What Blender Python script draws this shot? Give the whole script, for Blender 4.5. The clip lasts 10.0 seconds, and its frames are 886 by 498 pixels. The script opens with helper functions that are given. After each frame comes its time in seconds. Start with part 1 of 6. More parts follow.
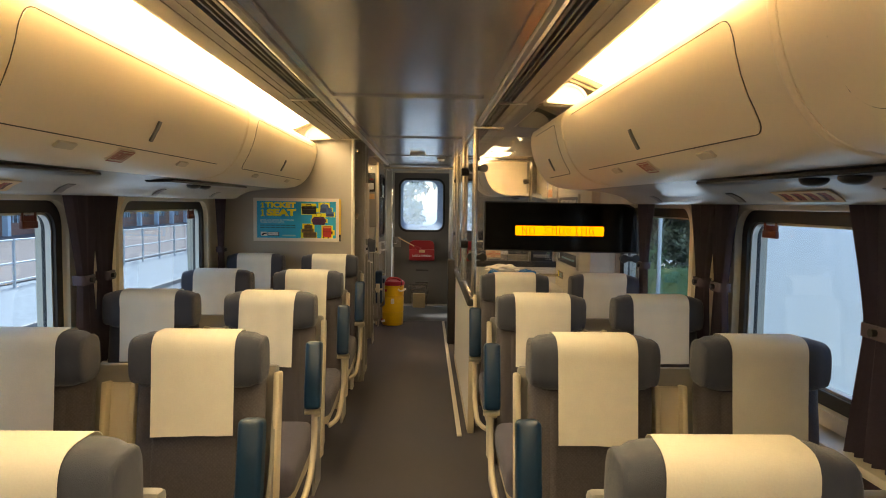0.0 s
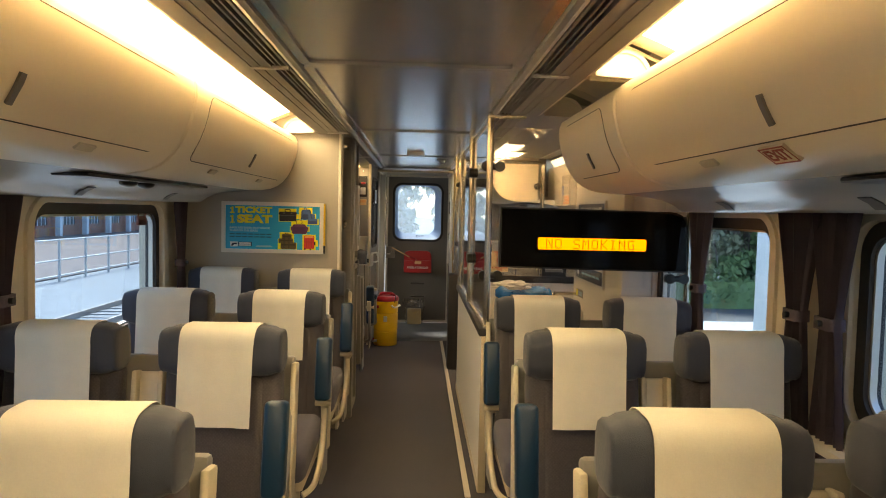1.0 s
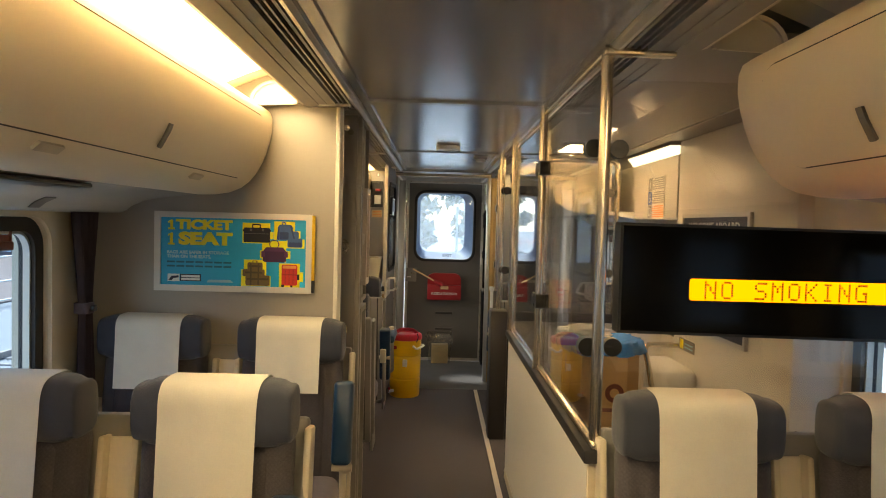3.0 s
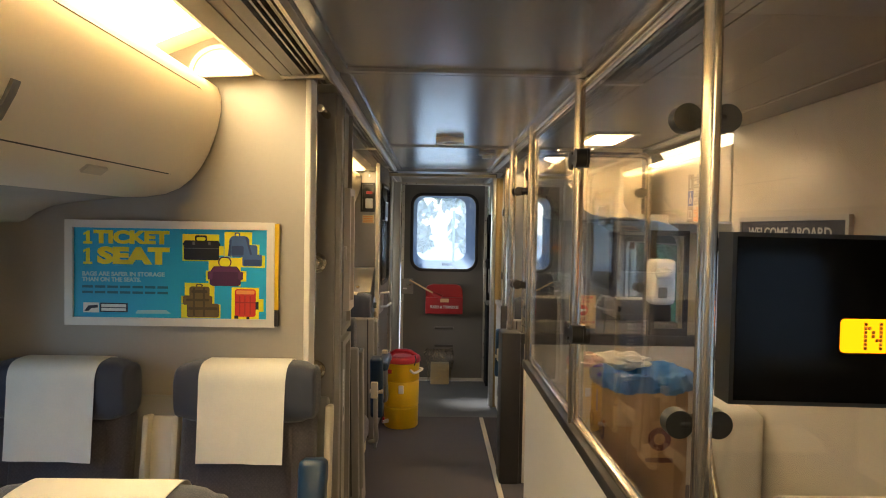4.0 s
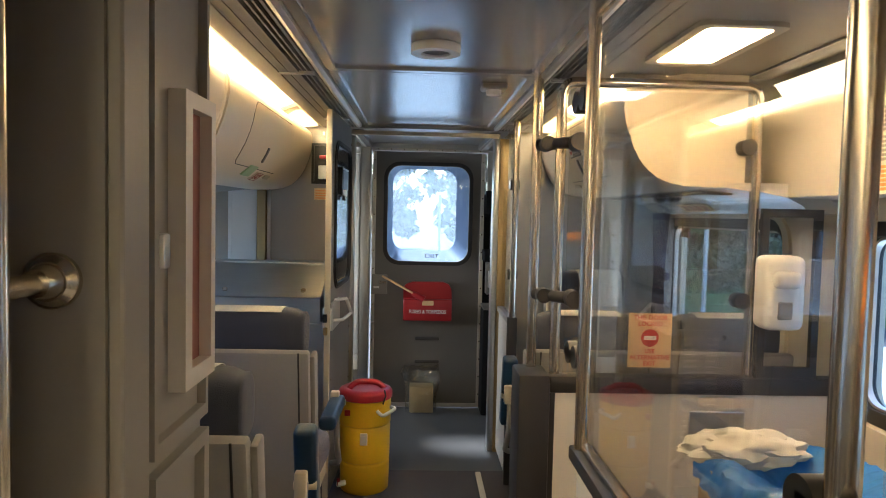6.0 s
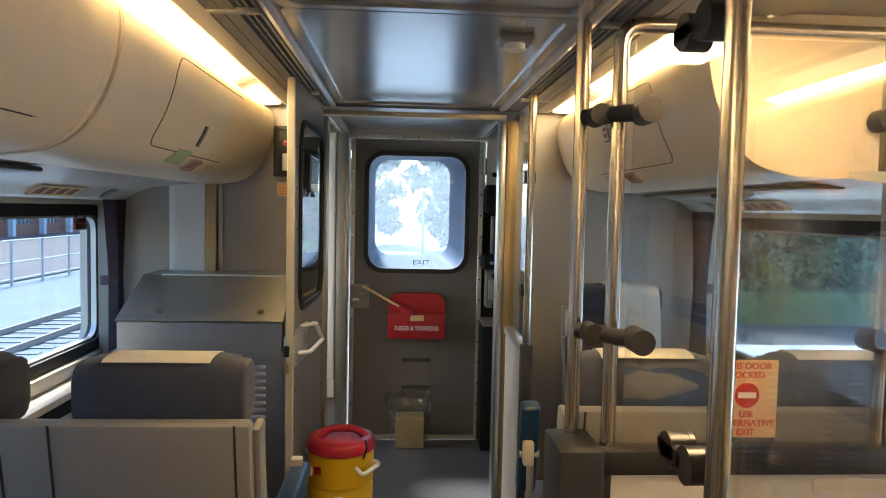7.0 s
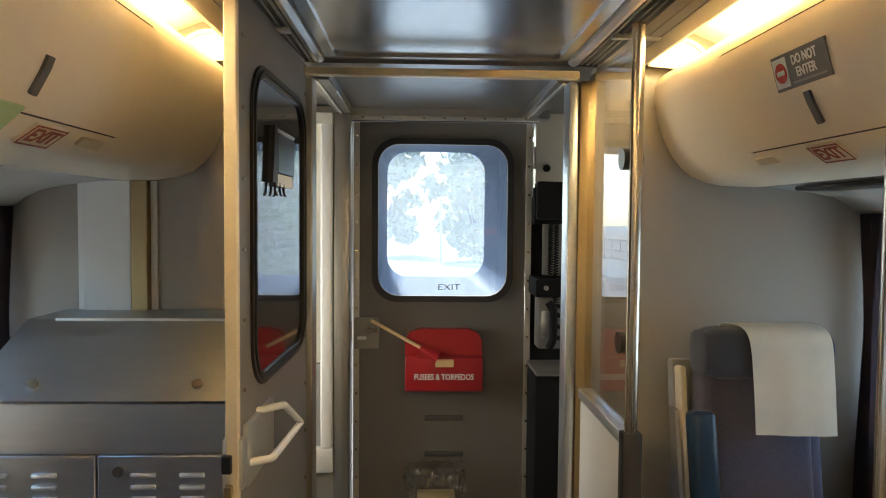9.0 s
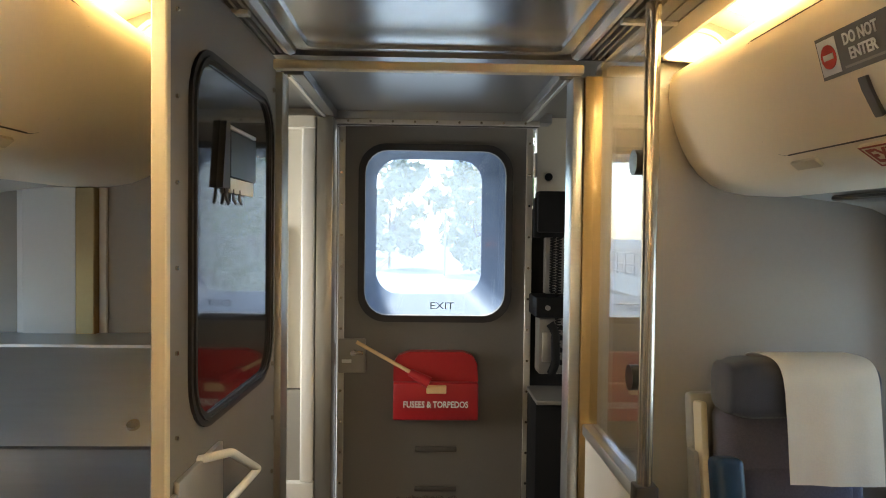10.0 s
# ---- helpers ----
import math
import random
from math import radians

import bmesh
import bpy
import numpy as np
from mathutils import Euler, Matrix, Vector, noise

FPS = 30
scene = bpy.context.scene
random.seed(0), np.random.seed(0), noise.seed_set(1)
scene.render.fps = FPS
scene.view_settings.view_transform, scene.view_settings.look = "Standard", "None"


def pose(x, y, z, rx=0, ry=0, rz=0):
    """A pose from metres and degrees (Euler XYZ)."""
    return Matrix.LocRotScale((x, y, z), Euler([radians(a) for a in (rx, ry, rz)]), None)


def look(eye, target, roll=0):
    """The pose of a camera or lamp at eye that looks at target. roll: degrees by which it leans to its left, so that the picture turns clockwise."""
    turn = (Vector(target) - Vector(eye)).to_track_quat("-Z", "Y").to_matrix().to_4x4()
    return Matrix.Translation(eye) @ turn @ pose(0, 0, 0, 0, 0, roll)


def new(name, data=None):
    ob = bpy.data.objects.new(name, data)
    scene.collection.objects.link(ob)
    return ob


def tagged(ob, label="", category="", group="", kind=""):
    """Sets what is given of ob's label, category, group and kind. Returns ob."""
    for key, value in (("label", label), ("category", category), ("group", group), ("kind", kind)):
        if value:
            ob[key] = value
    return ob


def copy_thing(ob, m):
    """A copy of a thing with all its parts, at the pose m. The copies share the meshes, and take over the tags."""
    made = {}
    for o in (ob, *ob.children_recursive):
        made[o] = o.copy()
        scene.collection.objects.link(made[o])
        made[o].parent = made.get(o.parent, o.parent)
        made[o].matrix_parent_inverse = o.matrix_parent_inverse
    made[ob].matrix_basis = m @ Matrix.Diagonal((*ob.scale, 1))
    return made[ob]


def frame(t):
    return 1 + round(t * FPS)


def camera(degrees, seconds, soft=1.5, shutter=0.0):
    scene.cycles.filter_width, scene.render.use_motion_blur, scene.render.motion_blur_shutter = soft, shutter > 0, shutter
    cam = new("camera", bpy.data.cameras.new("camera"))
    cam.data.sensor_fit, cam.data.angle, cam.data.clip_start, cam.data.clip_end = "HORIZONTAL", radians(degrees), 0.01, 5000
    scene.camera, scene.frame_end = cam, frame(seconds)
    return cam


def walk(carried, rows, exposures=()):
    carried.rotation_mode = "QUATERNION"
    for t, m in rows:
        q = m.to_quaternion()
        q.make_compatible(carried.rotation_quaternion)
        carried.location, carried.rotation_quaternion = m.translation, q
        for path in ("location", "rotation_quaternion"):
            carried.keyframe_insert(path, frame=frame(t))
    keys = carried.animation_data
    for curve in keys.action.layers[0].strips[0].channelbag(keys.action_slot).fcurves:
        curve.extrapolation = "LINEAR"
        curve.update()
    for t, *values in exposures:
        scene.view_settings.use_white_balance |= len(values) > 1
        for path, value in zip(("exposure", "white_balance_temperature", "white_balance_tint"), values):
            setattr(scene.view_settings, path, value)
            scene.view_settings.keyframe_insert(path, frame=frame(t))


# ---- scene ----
cam = camera(66.5, 10.0, soft=1.0)
PATH = [
    (0, (0.061, 0.916, 1.432), (0.112, 2.911, 1.299), 0.8),
    (0.5, (-0.006, 1.3, 1.438), (0.054, 3.296, 1.318), 1.0),
    (1, (0.011, 1.71, 1.421), (0.084, 3.705, 1.312), 1.3),
    (1.5, (-0.022, 2.112, 1.41), (0.049, 4.108, 1.308), 1.2),
    (2, (-0.048, 2.468, 1.434), (0.01, 4.465, 1.335), 1.0),
    (2.5, (-0.025, 2.873, 1.427), (-0.005, 4.871, 1.334), 1.4),
    (3, (-0.086, 3.267, 1.438), (-0.066, 5.265, 1.363), 1.5),
    (4.5, (-0.109, 4.291, 1.454), (-0.075, 6.29, 1.392), 0.8),
    (5, (-0.064, 4.678, 1.434), (-0.006, 6.676, 1.351), 1.5),
    (5.5, (-0.068, 5.076, 1.415), (0.001, 7.072, 1.313), 1.4),
    (6.8, (-0.066, 6.032, 1.43), (0.022, 8.027, 1.322), 1.2),
    (7, (-0.095, 6.189, 1.433), (0.029, 8.182, 1.317), 1.2),
    (7.5, (-0.091, 6.494, 1.42), (0.043, 8.485, 1.295), 1.1),
    (8, (-0.078, 6.796, 1.426), (-0.058, 8.793, 1.309), 0.7),
    (8.5, (-0.123, 7.051, 1.422), (-0.072, 9.048, 1.322), 0.7),
    (9, (-0.11, 7.257, 1.419), (-0.038, 9.254, 1.33), 0.5),
    (9.5, (-0.06, 7.427, 1.415), (-0.0, 9.425, 1.351), 0.6),
    (10, (-0.049, 7.506, 1.42), (0.008, 9.504, 1.368), 0.7),
]
EXPOSURES = [(0, 2.05, 7300, 10), (3, 2.2, 7400, 10), (4.5, 2.36, 6400, 10), (5.5, 2.38, 6050, 10), (7, 2.38, 6600, 10), (8.5, 2.46, 7500, 10), (10, 2.56, 7600, 10)]
walk(cam, [(t, look(eye, target, roll)) for t, eye, target, roll in PATH], EXPOSURES)

# ---------- world, sun, exposure ----------
world = bpy.data.worlds.new("world")
scene.world = world
world.use_nodes = True
wn = world.node_tree
sky = wn.nodes.new("ShaderNodeTexSky")
sky.sky_type = "NISHITA"
sky.sun_disc = False
sky.sun_elevation, sky.sun_rotation = radians(55), radians(-19)
wn.links.new(sky.outputs[0], wn.nodes["Background"].inputs[0])
wn.nodes["Background"].inputs[1].default_value = 0.15
sun = new("sun", bpy.data.lights.new("sun", "SUN"))
sun.data.energy, sun.data.angle, sun.data.color = 3.2, radians(10), (1, 0.97, 0.92)
sun.matrix_world = look((-10, 28.5, 43.3), (0, 0, 0))
# added area lamps as daylight fill in the end lobby and cab; no windows modelled
for x, turn in ((-1.46, -90), (1.38, 90)):
    day = new("lobby_daylight", bpy.data.lights.new("lobby_daylight", "AREA"))
    day.data.shape, day.data.size, day.data.size_y, day.data.energy, day.data.color = "RECTANGLE", 0.5, 0.6, (3.0 if x < 0 else 0.6), (0.86, 0.93, 1.0)
    day.matrix_world = pose(x, 9.86, 1.1, 90, 0, turn)

# ---------- helpers of this scene ----------
CX = -0.025  # the car's centre line


def thing(name, at, label, category, group="", kind=""):
    ob = new(name)
    ob.location = at
    ob.empty_display_size = 0.1
    return tagged(ob, label, category, group, kind)


def root_of(ob):
    while ob.parent:
        ob = ob.parent
    return ob


def mesh_of(name, bm, material, smooth=True):
    me = bpy.data.meshes.new(name)
    bmesh.ops.recalc_face_normals(bm, faces=bm.faces)
    bm.to_mesh(me)
    bm.free()
    me.materials.append(material)
    if smooth:
        me.shade_smooth()
        me.set_sharp_from_angle(angle=radians(40))
    return me


def part(name, bm, material, parent, label="", smooth=True):
    me = mesh_of(name, bm, material, smooth)
    me.transform(Matrix.Translation(-root_of(parent).location))
    ob = new(name, me)
    ob.parent = parent
    return tagged(ob, label)


def solid(name, bm, material, label, category, kind="structure", group="", smooth=True):
    ob = new(name, mesh_of(name, bm, material, smooth))
    return tagged(ob, label, category, group, kind)


def box(x0, y0, z0, x1, y1, z1, bevel=0.0, segs=2, bm=None):
    b = bmesh.new()
    bmesh.ops.create_cube(b, size=1)
    for v in b.verts:
        v.co = Vector(((x0 + x1) / 2 + v.co.x * (x1 - x0), (y0 + y1) / 2 + v.co.y * (y1 - y0), (z0 + z1) / 2 + v.co.z * (z1 - z0)))
    if bevel:
        bmesh.ops.bevel(b, geom=b.edges, offset=bevel, segments=segs, affect="EDGES", profile=0.5)
    return join(bm, b)


def join(a, b):
    """Adds b's mesh to a."""
    if a is None:
        return b
    me = bpy.data.meshes.new("join")
    b.to_mesh(me)
    b.free()
    a.from_mesh(me)
    bpy.data.meshes.remove(me)
    return a


def turned(b, m):
    bmesh.ops.transform(b, matrix=m, verts=b.verts)
    return b


def rod(p, q, r, n=14, bm=None, r2=None):
    """A round bar from p to q."""
    p, q = Vector(p), Vector(q)
    b = bmesh.new()
    bmesh.ops.create_cone(b, cap_ends=True, segments=n, radius1=r, radius2=r if r2 is None else r2, depth=(q - p).length)
    turn = (q - p).to_track_quat("Z", "Y").to_matrix().to_4x4()
    return join(bm, turned(b, Matrix.Translation((p + q) / 2) @ turn))


def tube(points, r, n=12, bm=None, closed=False):
    """A round bar that follows the points."""
    pts = [Vector(p) for p in points]
    b = bmesh.new()
    rings = []
    side = None
    for i, p in enumerate(pts):
        d = (pts[min(i + 1, len(pts) - 1)] - pts[max(i - 1, 0)]).normalized()
        if side is None:
            side = d.orthogonal().normalized()
        side = (side - d * side.dot(d)).normalized()
        up = d.cross(side)
        rings.append([b.verts.new(p + r * (math.cos(a) * side + math.sin(a) * up)) for a in (2 * math.pi * k / n for k in range(n))])
    for u, v in zip(rings, rings[1:]):
        for k in range(n):
            b.faces.new((u[k], u[(k + 1) % n], v[(k + 1) % n], v[k]))
    b.faces.new(rings[0])
    b.faces.new(rings[-1])
    return join(bm, b)


def bend(points, r, n=6):
    """The points with their inner corners rounded by r."""
    pts = [Vector(p) for p in points]
    out = [pts[0]]
    for a, p, c in zip(pts, pts[1:], pts[2:]):
        u, v = (a - p).normalized() * r, (c - p).normalized() * r
        for k in range(n + 1):
            t = k / n
            out.append(p + u * (1 - t) ** 2 + v * t**2)
    return out + [pts[-1]]


def run(profile, y0, y1, bm=None, closed=True, place=None):
    """A profile of (x, z) drawn out along y."""
    b = bmesh.new()
    f = place or (lambda x, y, z: (x, y, z))
    a = [b.verts.new(f(x, y0, z)) for x, z in profile]
    c = [b.verts.new(f(x, y1, z)) for x, z in profile]
    n = len(profile)
    for k in range(n if closed else n - 1):
        b.faces.new((a[k], a[(k + 1) % n], c[(k + 1) % n], c[k]))
    if closed:
        b.faces.new(a)
        b.faces.new(c)
    return join(bm, b)


def oval(u0, v0, u1, v1, r, n=6):
    """The outline of a rectangle with round corners, counter-clockwise, corner by corner."""
    r = max(r, 1e-4)
    out = []
    for cu, cv, a0 in ((u1 - r, v1 - r, 0), (u0 + r, v1 - r, 90), (u0 + r, v0 + r, 180), (u1 - r, v0 + r, 270)):
        out += [(cu + r * math.cos(radians(a0 + 90 * k / n)), cv + r * math.sin(radians(a0 + 90 * k / n))) for k in range(n + 1)]
    return out


def ring(outer, inner, w0, w1, put, bm=None):
    """A frame between two outlines of as many points, from depth w0 to w1; put(u, v, w) gives the place."""
    b = bmesh.new()
    rows = [[b.verts.new(put(u, v, w)) for u, v in line] for line, w in ((outer, w0), (inner, w0), (inner, w1), (outer, w1))]
    n = len(outer)
    for s in range(4):
        p, q = rows[s], rows[(s + 1) % 4]
        for k in range(n):
            b.faces.new((p[k], p[(k + 1) % n], q[(k + 1) % n], q[k]))
    return join(bm, b)


def slab(outline, w0, w1, put, bm=None):
    """A plate of that outline, from depth w0 to w1."""
    b = bmesh.new()
    a = [b.verts.new(put(u, v, w0)) for u, v in outline]
    c = [b.verts.new(put(u, v, w1)) for u, v in outline]
    n = len(outline)
    for k in range(n):
        b.faces.new((a[k], a[(k + 1) % n], c[(k + 1) % n], c[k]))
    b.faces.new(a)
    b.faces.new(c)
    return join(bm, b)


def square(u0, v0, u1, v1, n=6):
    """A rectangle's outline with as many points as oval() gives."""
    return [p for p in ((u1, v1), (u0, v1), (u0, v0), (u1, v0)) for _ in range(n + 1)]


def pierced(u0, v0, u1, v1, hole, r, w0, w1, put, bm=None, n=6):
    """A plate with one round-cornered opening through it."""
    b = bmesh.new()
    inner = oval(*hole, r, n)
    corners = ((u1, v1), (u0, v1), (u0, v0), (u1, v0))
    sides = []
    for w in (w0, w1):
        c = [b.verts.new(put(u, v, w)) for u, v in corners]
        i = [b.verts.new(put(u, v, w)) for u, v in inner]
        sides.append((c, i))
        for q in range(4):
            o = q * (n + 1)
            for k in range(n):
                b.faces.new((c[q], i[o + k], i[o + k + 1]))
            b.faces.new((c[q], i[o + n], i[(o + n + 1) % len(i)], c[(q + 1) % 4]))
    (c0, i0), (c1, i1) = sides
    for k in range(4):
        b.faces.new((c0[k], c0[(k + 1) % 4], c1[(k + 1) % 4], c1[k]))
    for k in range(len(i0)):
        b.faces.new((i0[k], i0[(k + 1) % len(i0)], i1[(k + 1) % len(i0)], i1[k]))
    return join(bm, b)


def lettering(name, body, size, material, parent, m, width=0.0, align="CENTER", bold=0.0, label=""):
    """Raised letters in the built-in font, at the pose m (read along its x, upright along its y)."""
    cu = bpy.data.curves.new(name, "FONT")
    cu.body, cu.size, cu.extrude, cu.align_x, cu.align_y, cu.offset, cu.resolution_u = body, size, 0.0006, align, "CENTER", bold, 3
    ob = new(name, cu)
    bpy.context.view_layer.update()
    me = bpy.data.meshes.new_from_object(ob.evaluated_get(bpy.context.evaluated_depsgraph_get()))
    bpy.data.objects.remove(ob)
    xs = [v.co.x for v in me.vertices]
    if width:
        s = width / (max(xs) - min(xs))
        me.transform(Matrix.Diagonal((s, 1, 1, 1)))
    me.transform(Matrix.Translation(-root_of(parent).location) @ m)
    me.materials.clear()
    me.materials.append(material)
    out = new(name, me)
    out.parent = parent
    return tagged(out, label)


# poses for lettering on a face that looks towards -y, -x, +x
def face_south(x, y, z, tilt=0):
    return Matrix.Translation((x, y, z)) @ Euler((radians(90), radians(tilt), 0)).to_matrix().to_4x4()


def face_west(x, y, z):
    return Matrix.Translation((x, y, z)) @ Euler((radians(90), 0, radians(-90))).to_matrix().to_4x4()


# ---------- materials ----------
def material(name, colour, rough=0.5, metal=0.0, vary=0.12, scale=6.0, bump=0.0, bump_scale=60.0, fine=0.06, fine_scale=90.0, stretch=(1, 1, 1),
             coat=0.0, rough_vary=0.1, spec=0.5, sheen=0.0, random_tint=0.0):
    """A surface with blotches at a large and grain at a small scale."""
    m = bpy.data.materials.new(name)
    m.use_nodes = True
    t = m.node_tree
    p = t.nodes["Principled BSDF"]
    co = t.nodes.new("ShaderNodeTexCoord")
    mp = t.nodes.new("ShaderNodeMapping")
    mp.inputs["Scale"].default_value = stretch
    t.links.new(co.outputs["Object"], mp.inputs[0])
    big = t.nodes.new("ShaderNodeTexNoise")
    big.inputs["Scale"].default_value, big.inputs["Detail"].default_value = scale, 6
    small = t.nodes.new("ShaderNodeTexNoise")
    small.inputs["Scale"].default_value, small.inputs["Detail"].default_value = fine_scale, 4
    for n in (big, small):
        t.links.new(mp.outputs[0], n.inputs[0])
    total = t.nodes.new("ShaderNodeMath")
    total.operation = "MULTIPLY_ADD"
    t.links.new(big.outputs[0], total.inputs[0])
    total.inputs[1].default_value = vary * 2
    total.inputs[2].default_value = 1 - vary - fine
    grain = t.nodes.new("ShaderNodeMath")
    grain.operation = "MULTIPLY_ADD"
    t.links.new(small.outputs[0], grain.inputs[0])
    grain.inputs[1].default_value = fine * 2
    t.links.new(total.outputs[0], grain.inputs[2])
    last = grain.outputs[0]
    if random_tint:
        info = t.nodes.new("ShaderNodeObjectInfo")
        tint = t.nodes.new("ShaderNodeMath")
        tint.operation = "MULTIPLY_ADD"
        t.links.new(info.outputs["Random"], tint.inputs[0])
        tint.inputs[1].default_value, tint.inputs[2].default_value = random_tint, 1 - random_tint / 2
        both = t.nodes.new("ShaderNodeMath")
        both.operation = "MULTIPLY"
        t.links.new(last, both.inputs[0])
        t.links.new(tint.outputs[0], both.inputs[1])
        last = both.outputs[0]
    mix = t.nodes.new("ShaderNodeVectorMath")
    mix.operation = "SCALE"
    mix.inputs[0].default_value = colour
    t.links.new(last, mix.inputs["Scale"])
    t.links.new(mix.outputs[0], p.inputs["Base Color"])
    r = t.nodes.new("ShaderNodeMath")
    r.operation = "MULTIPLY_ADD"
    r.use_clamp = True
    t.links.new(big.outputs[0], r.inputs[0])
    r.inputs[1].default_value, r.inputs[2].default_value = rough_vary * 2, rough - rough_vary
    t.links.new(r.outputs[0], p.inputs["Roughness"])
    p.inputs["Metallic"].default_value = metal
    p.inputs["Specular IOR Level"].default_value = spec
    p.inputs["Coat Weight"].default_value = coat
    p.inputs["Sheen Weight"].default_value = sheen
    if bump:
        bn = t.nodes.new("ShaderNodeTexNoise")
        bn.inputs["Scale"].default_value, bn.inputs["Detail"].default_value = bump_scale, 5
        t.links.new(mp.outputs[0], bn.inputs[0])
        b = t.nodes.new("ShaderNodeBump")
        b.inputs["Strength"].default_value, b.inputs["Distance"].default_value = bump, 0.004
        t.links.new(bn.outputs[0], b.inputs["Height"])
        t.links.new(b.outputs[0], p.inputs["Normal"])
    return m


def glowing(name, colour, strength):
    m = bpy.data.materials.new(name)
    m.use_nodes = True
    t = m.node_tree
    e = t.nodes.new("ShaderNodeEmission")
    e.inputs[0].default_value, e.inputs[1].default_value = (*colour, 1), strength
    t.links.new(e.outputs[0], t.nodes["Material Output"].inputs[0])
    return m


def clear(name, tint=(1, 1, 1), least=0.04, rough=0.0, gain=0.96):
    """Thin glass: lets light straight through and mirrors more at a grazing angle."""
    m = bpy.data.materials.new(name)
    m.use_nodes = True
    t = m.node_tree
    a, g, mix, f = (t.nodes.new("ShaderNode" + k) for k in ("BsdfTransparent", "BsdfGlossy", "MixShader", "LayerWeight"))
    a.inputs[0].default_value = (*tint, 1)
    g.inputs["Roughness"].default_value = rough
    f.inputs["Blend"].default_value = 0.5
    power, mul = (t.nodes.new("ShaderNodeMath") for _ in range(2))
    power.operation = "POWER"
    t.links.new(f.outputs["Facing"], power.inputs[0])
    power.inputs[1].default_value = 5.0
    mul.operation, mul.use_clamp = "MULTIPLY_ADD", True
    t.links.new(power.outputs[0], mul.inputs[0])
    mul.inputs[1].default_value, mul.inputs[2].default_value = gain, least
    t.links.new(mul.outputs[0], mix.inputs[0])
    t.links.new(a.outputs[0], mix.inputs[1])
    t.links.new(g.outputs[0], mix.inputs[2])
    t.links.new(mix.outputs[0], t.nodes["Material Output"].inputs[0])
    return m


CREAM = material("cream_plastic", (0.66, 0.59, 0.47), 0.42, vary=0.05, scale=2.5, fine=0.02, bump=0.05, bump_scale=300, rough_vary=0.06)
BIN = material("bin_moulding", (0.82, 0.715, 0.54), 0.38, vary=0.05, scale=1.8, fine=0.02, bump=0.02, bump_scale=260, rough_vary=0.06)
UNDER = material("grey_white_moulding", (0.66, 0.64, 0.585), 0.22, vary=0.06, scale=2, fine=0.02, rough_vary=0.05)
WALLGREY = material("taupe_wall_panel", (0.335, 0.305, 0.26), 0.5, vary=0.06, scale=2, fine=0.03, bump=0.04, bump_scale=400)
WALLWHITE = material("off_white_wall_panel", (0.68, 0.64, 0.55), 0.4, vary=0.05, scale=2, fine=0.02)
LAMINATE = material("white_laminate", (0.78, 0.75, 0.68), 0.35, vary=0.05, scale=2, fine=0.03)
CLOSET = material("grey_laminate", (0.275, 0.26, 0.235), 0.42, vary=0.07, scale=3, fine=0.03)
CEIL = material("satin_grey_ceiling_metal", (0.50, 0.49, 0.47), 0.23, metal=0.7, vary=0.04, scale=1.5, fine=0.02, fine_scale=40, stretch=(1, 0.15, 1), rough_vary=0.02)
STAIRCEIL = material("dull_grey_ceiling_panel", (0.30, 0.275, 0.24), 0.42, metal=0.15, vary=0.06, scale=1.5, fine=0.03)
# the yellowish tint puts the warm lamp light reflected by the poles into the colour
CHROME = material("polished_steel", (0.66, 0.60, 0.50), 0.22, metal=1.0, vary=0.05, fine=0.03, rough_vary=0.05)
BRUSHED = material("brushed_steel", (0.55, 0.565, 0.58), 0.36, metal=1.0, vary=0.08, scale=4, fine=0.08, fine_scale=120, stretch=(0.05, 0.05, 1), rough_vary=0.08)
ALU = material("anodised_aluminium", (0.62, 0.60, 0.56), 0.36, metal=0.8, vary=0.05, fine=0.04, rough_vary=0.06)
STEELWARM = material("satin_steel_column", (0.46, 0.44, 0.40), 0.34, metal=0.9, vary=0.08, scale=4, fine=0.06, fine_scale=110, stretch=(1, 1, 0.05), rough_vary=0.06)
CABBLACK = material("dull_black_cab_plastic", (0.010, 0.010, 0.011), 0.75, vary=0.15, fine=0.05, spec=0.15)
BRASS = material("dull_brass", (0.42, 0.30, 0.15), 0.38, metal=0.8, vary=0.08, fine=0.05)
VESTMETAL = material("dark_vestibule_metal", (0.20, 0.195, 0.19), 0.30, metal=0.6, vary=0.06, scale=2, fine=0.03, rough_vary=0.04)
# near-white base colour paints in the window light the pressed louvres reflect
LOUVRE = material("painted_glint_steel", (0.86, 0.86, 0.85), 0.34, metal=0.5, vary=0.06, fine=0.04)
SLOT = material("black_slot", (0.02, 0.02, 0.02), 0.6, vary=0.1)
RAILGREY = material("grey_rail_enamel", (0.30, 0.28, 0.25), 0.4, metal=0.2, vary=0.08, fine=0.03)
RUBBER = material("black_rubber", (0.022, 0.021, 0.022), 0.5, vary=0.15, fine=0.05, bump=0.08, bump_scale=200)
BLACK = material("black_plastic", (0.016, 0.017, 0.017), 0.32, vary=0.15, fine=0.05)
CARPET = material("worn_carpet", (0.083, 0.079, 0.088), 0.8, vary=0.22, scale=2.2, fine=0.25, fine_scale=260, bump=0.5, bump_scale=420, spec=0.25)
VINYL = material("dark_blue_grey_vinyl", (0.07, 0.076, 0.086), 0.38, vary=0.2, scale=4, fine=0.12, fine_scale=160, bump=0.06, bump_scale=150)
HEAD = material("slate_headrest_fabric", (0.050, 0.057, 0.078), 0.85, vary=0.14, scale=8, fine=0.14, fine_scale=320, bump=0.35, bump_scale=500, sheen=0.25, spec=0.25, random_tint=0.12)
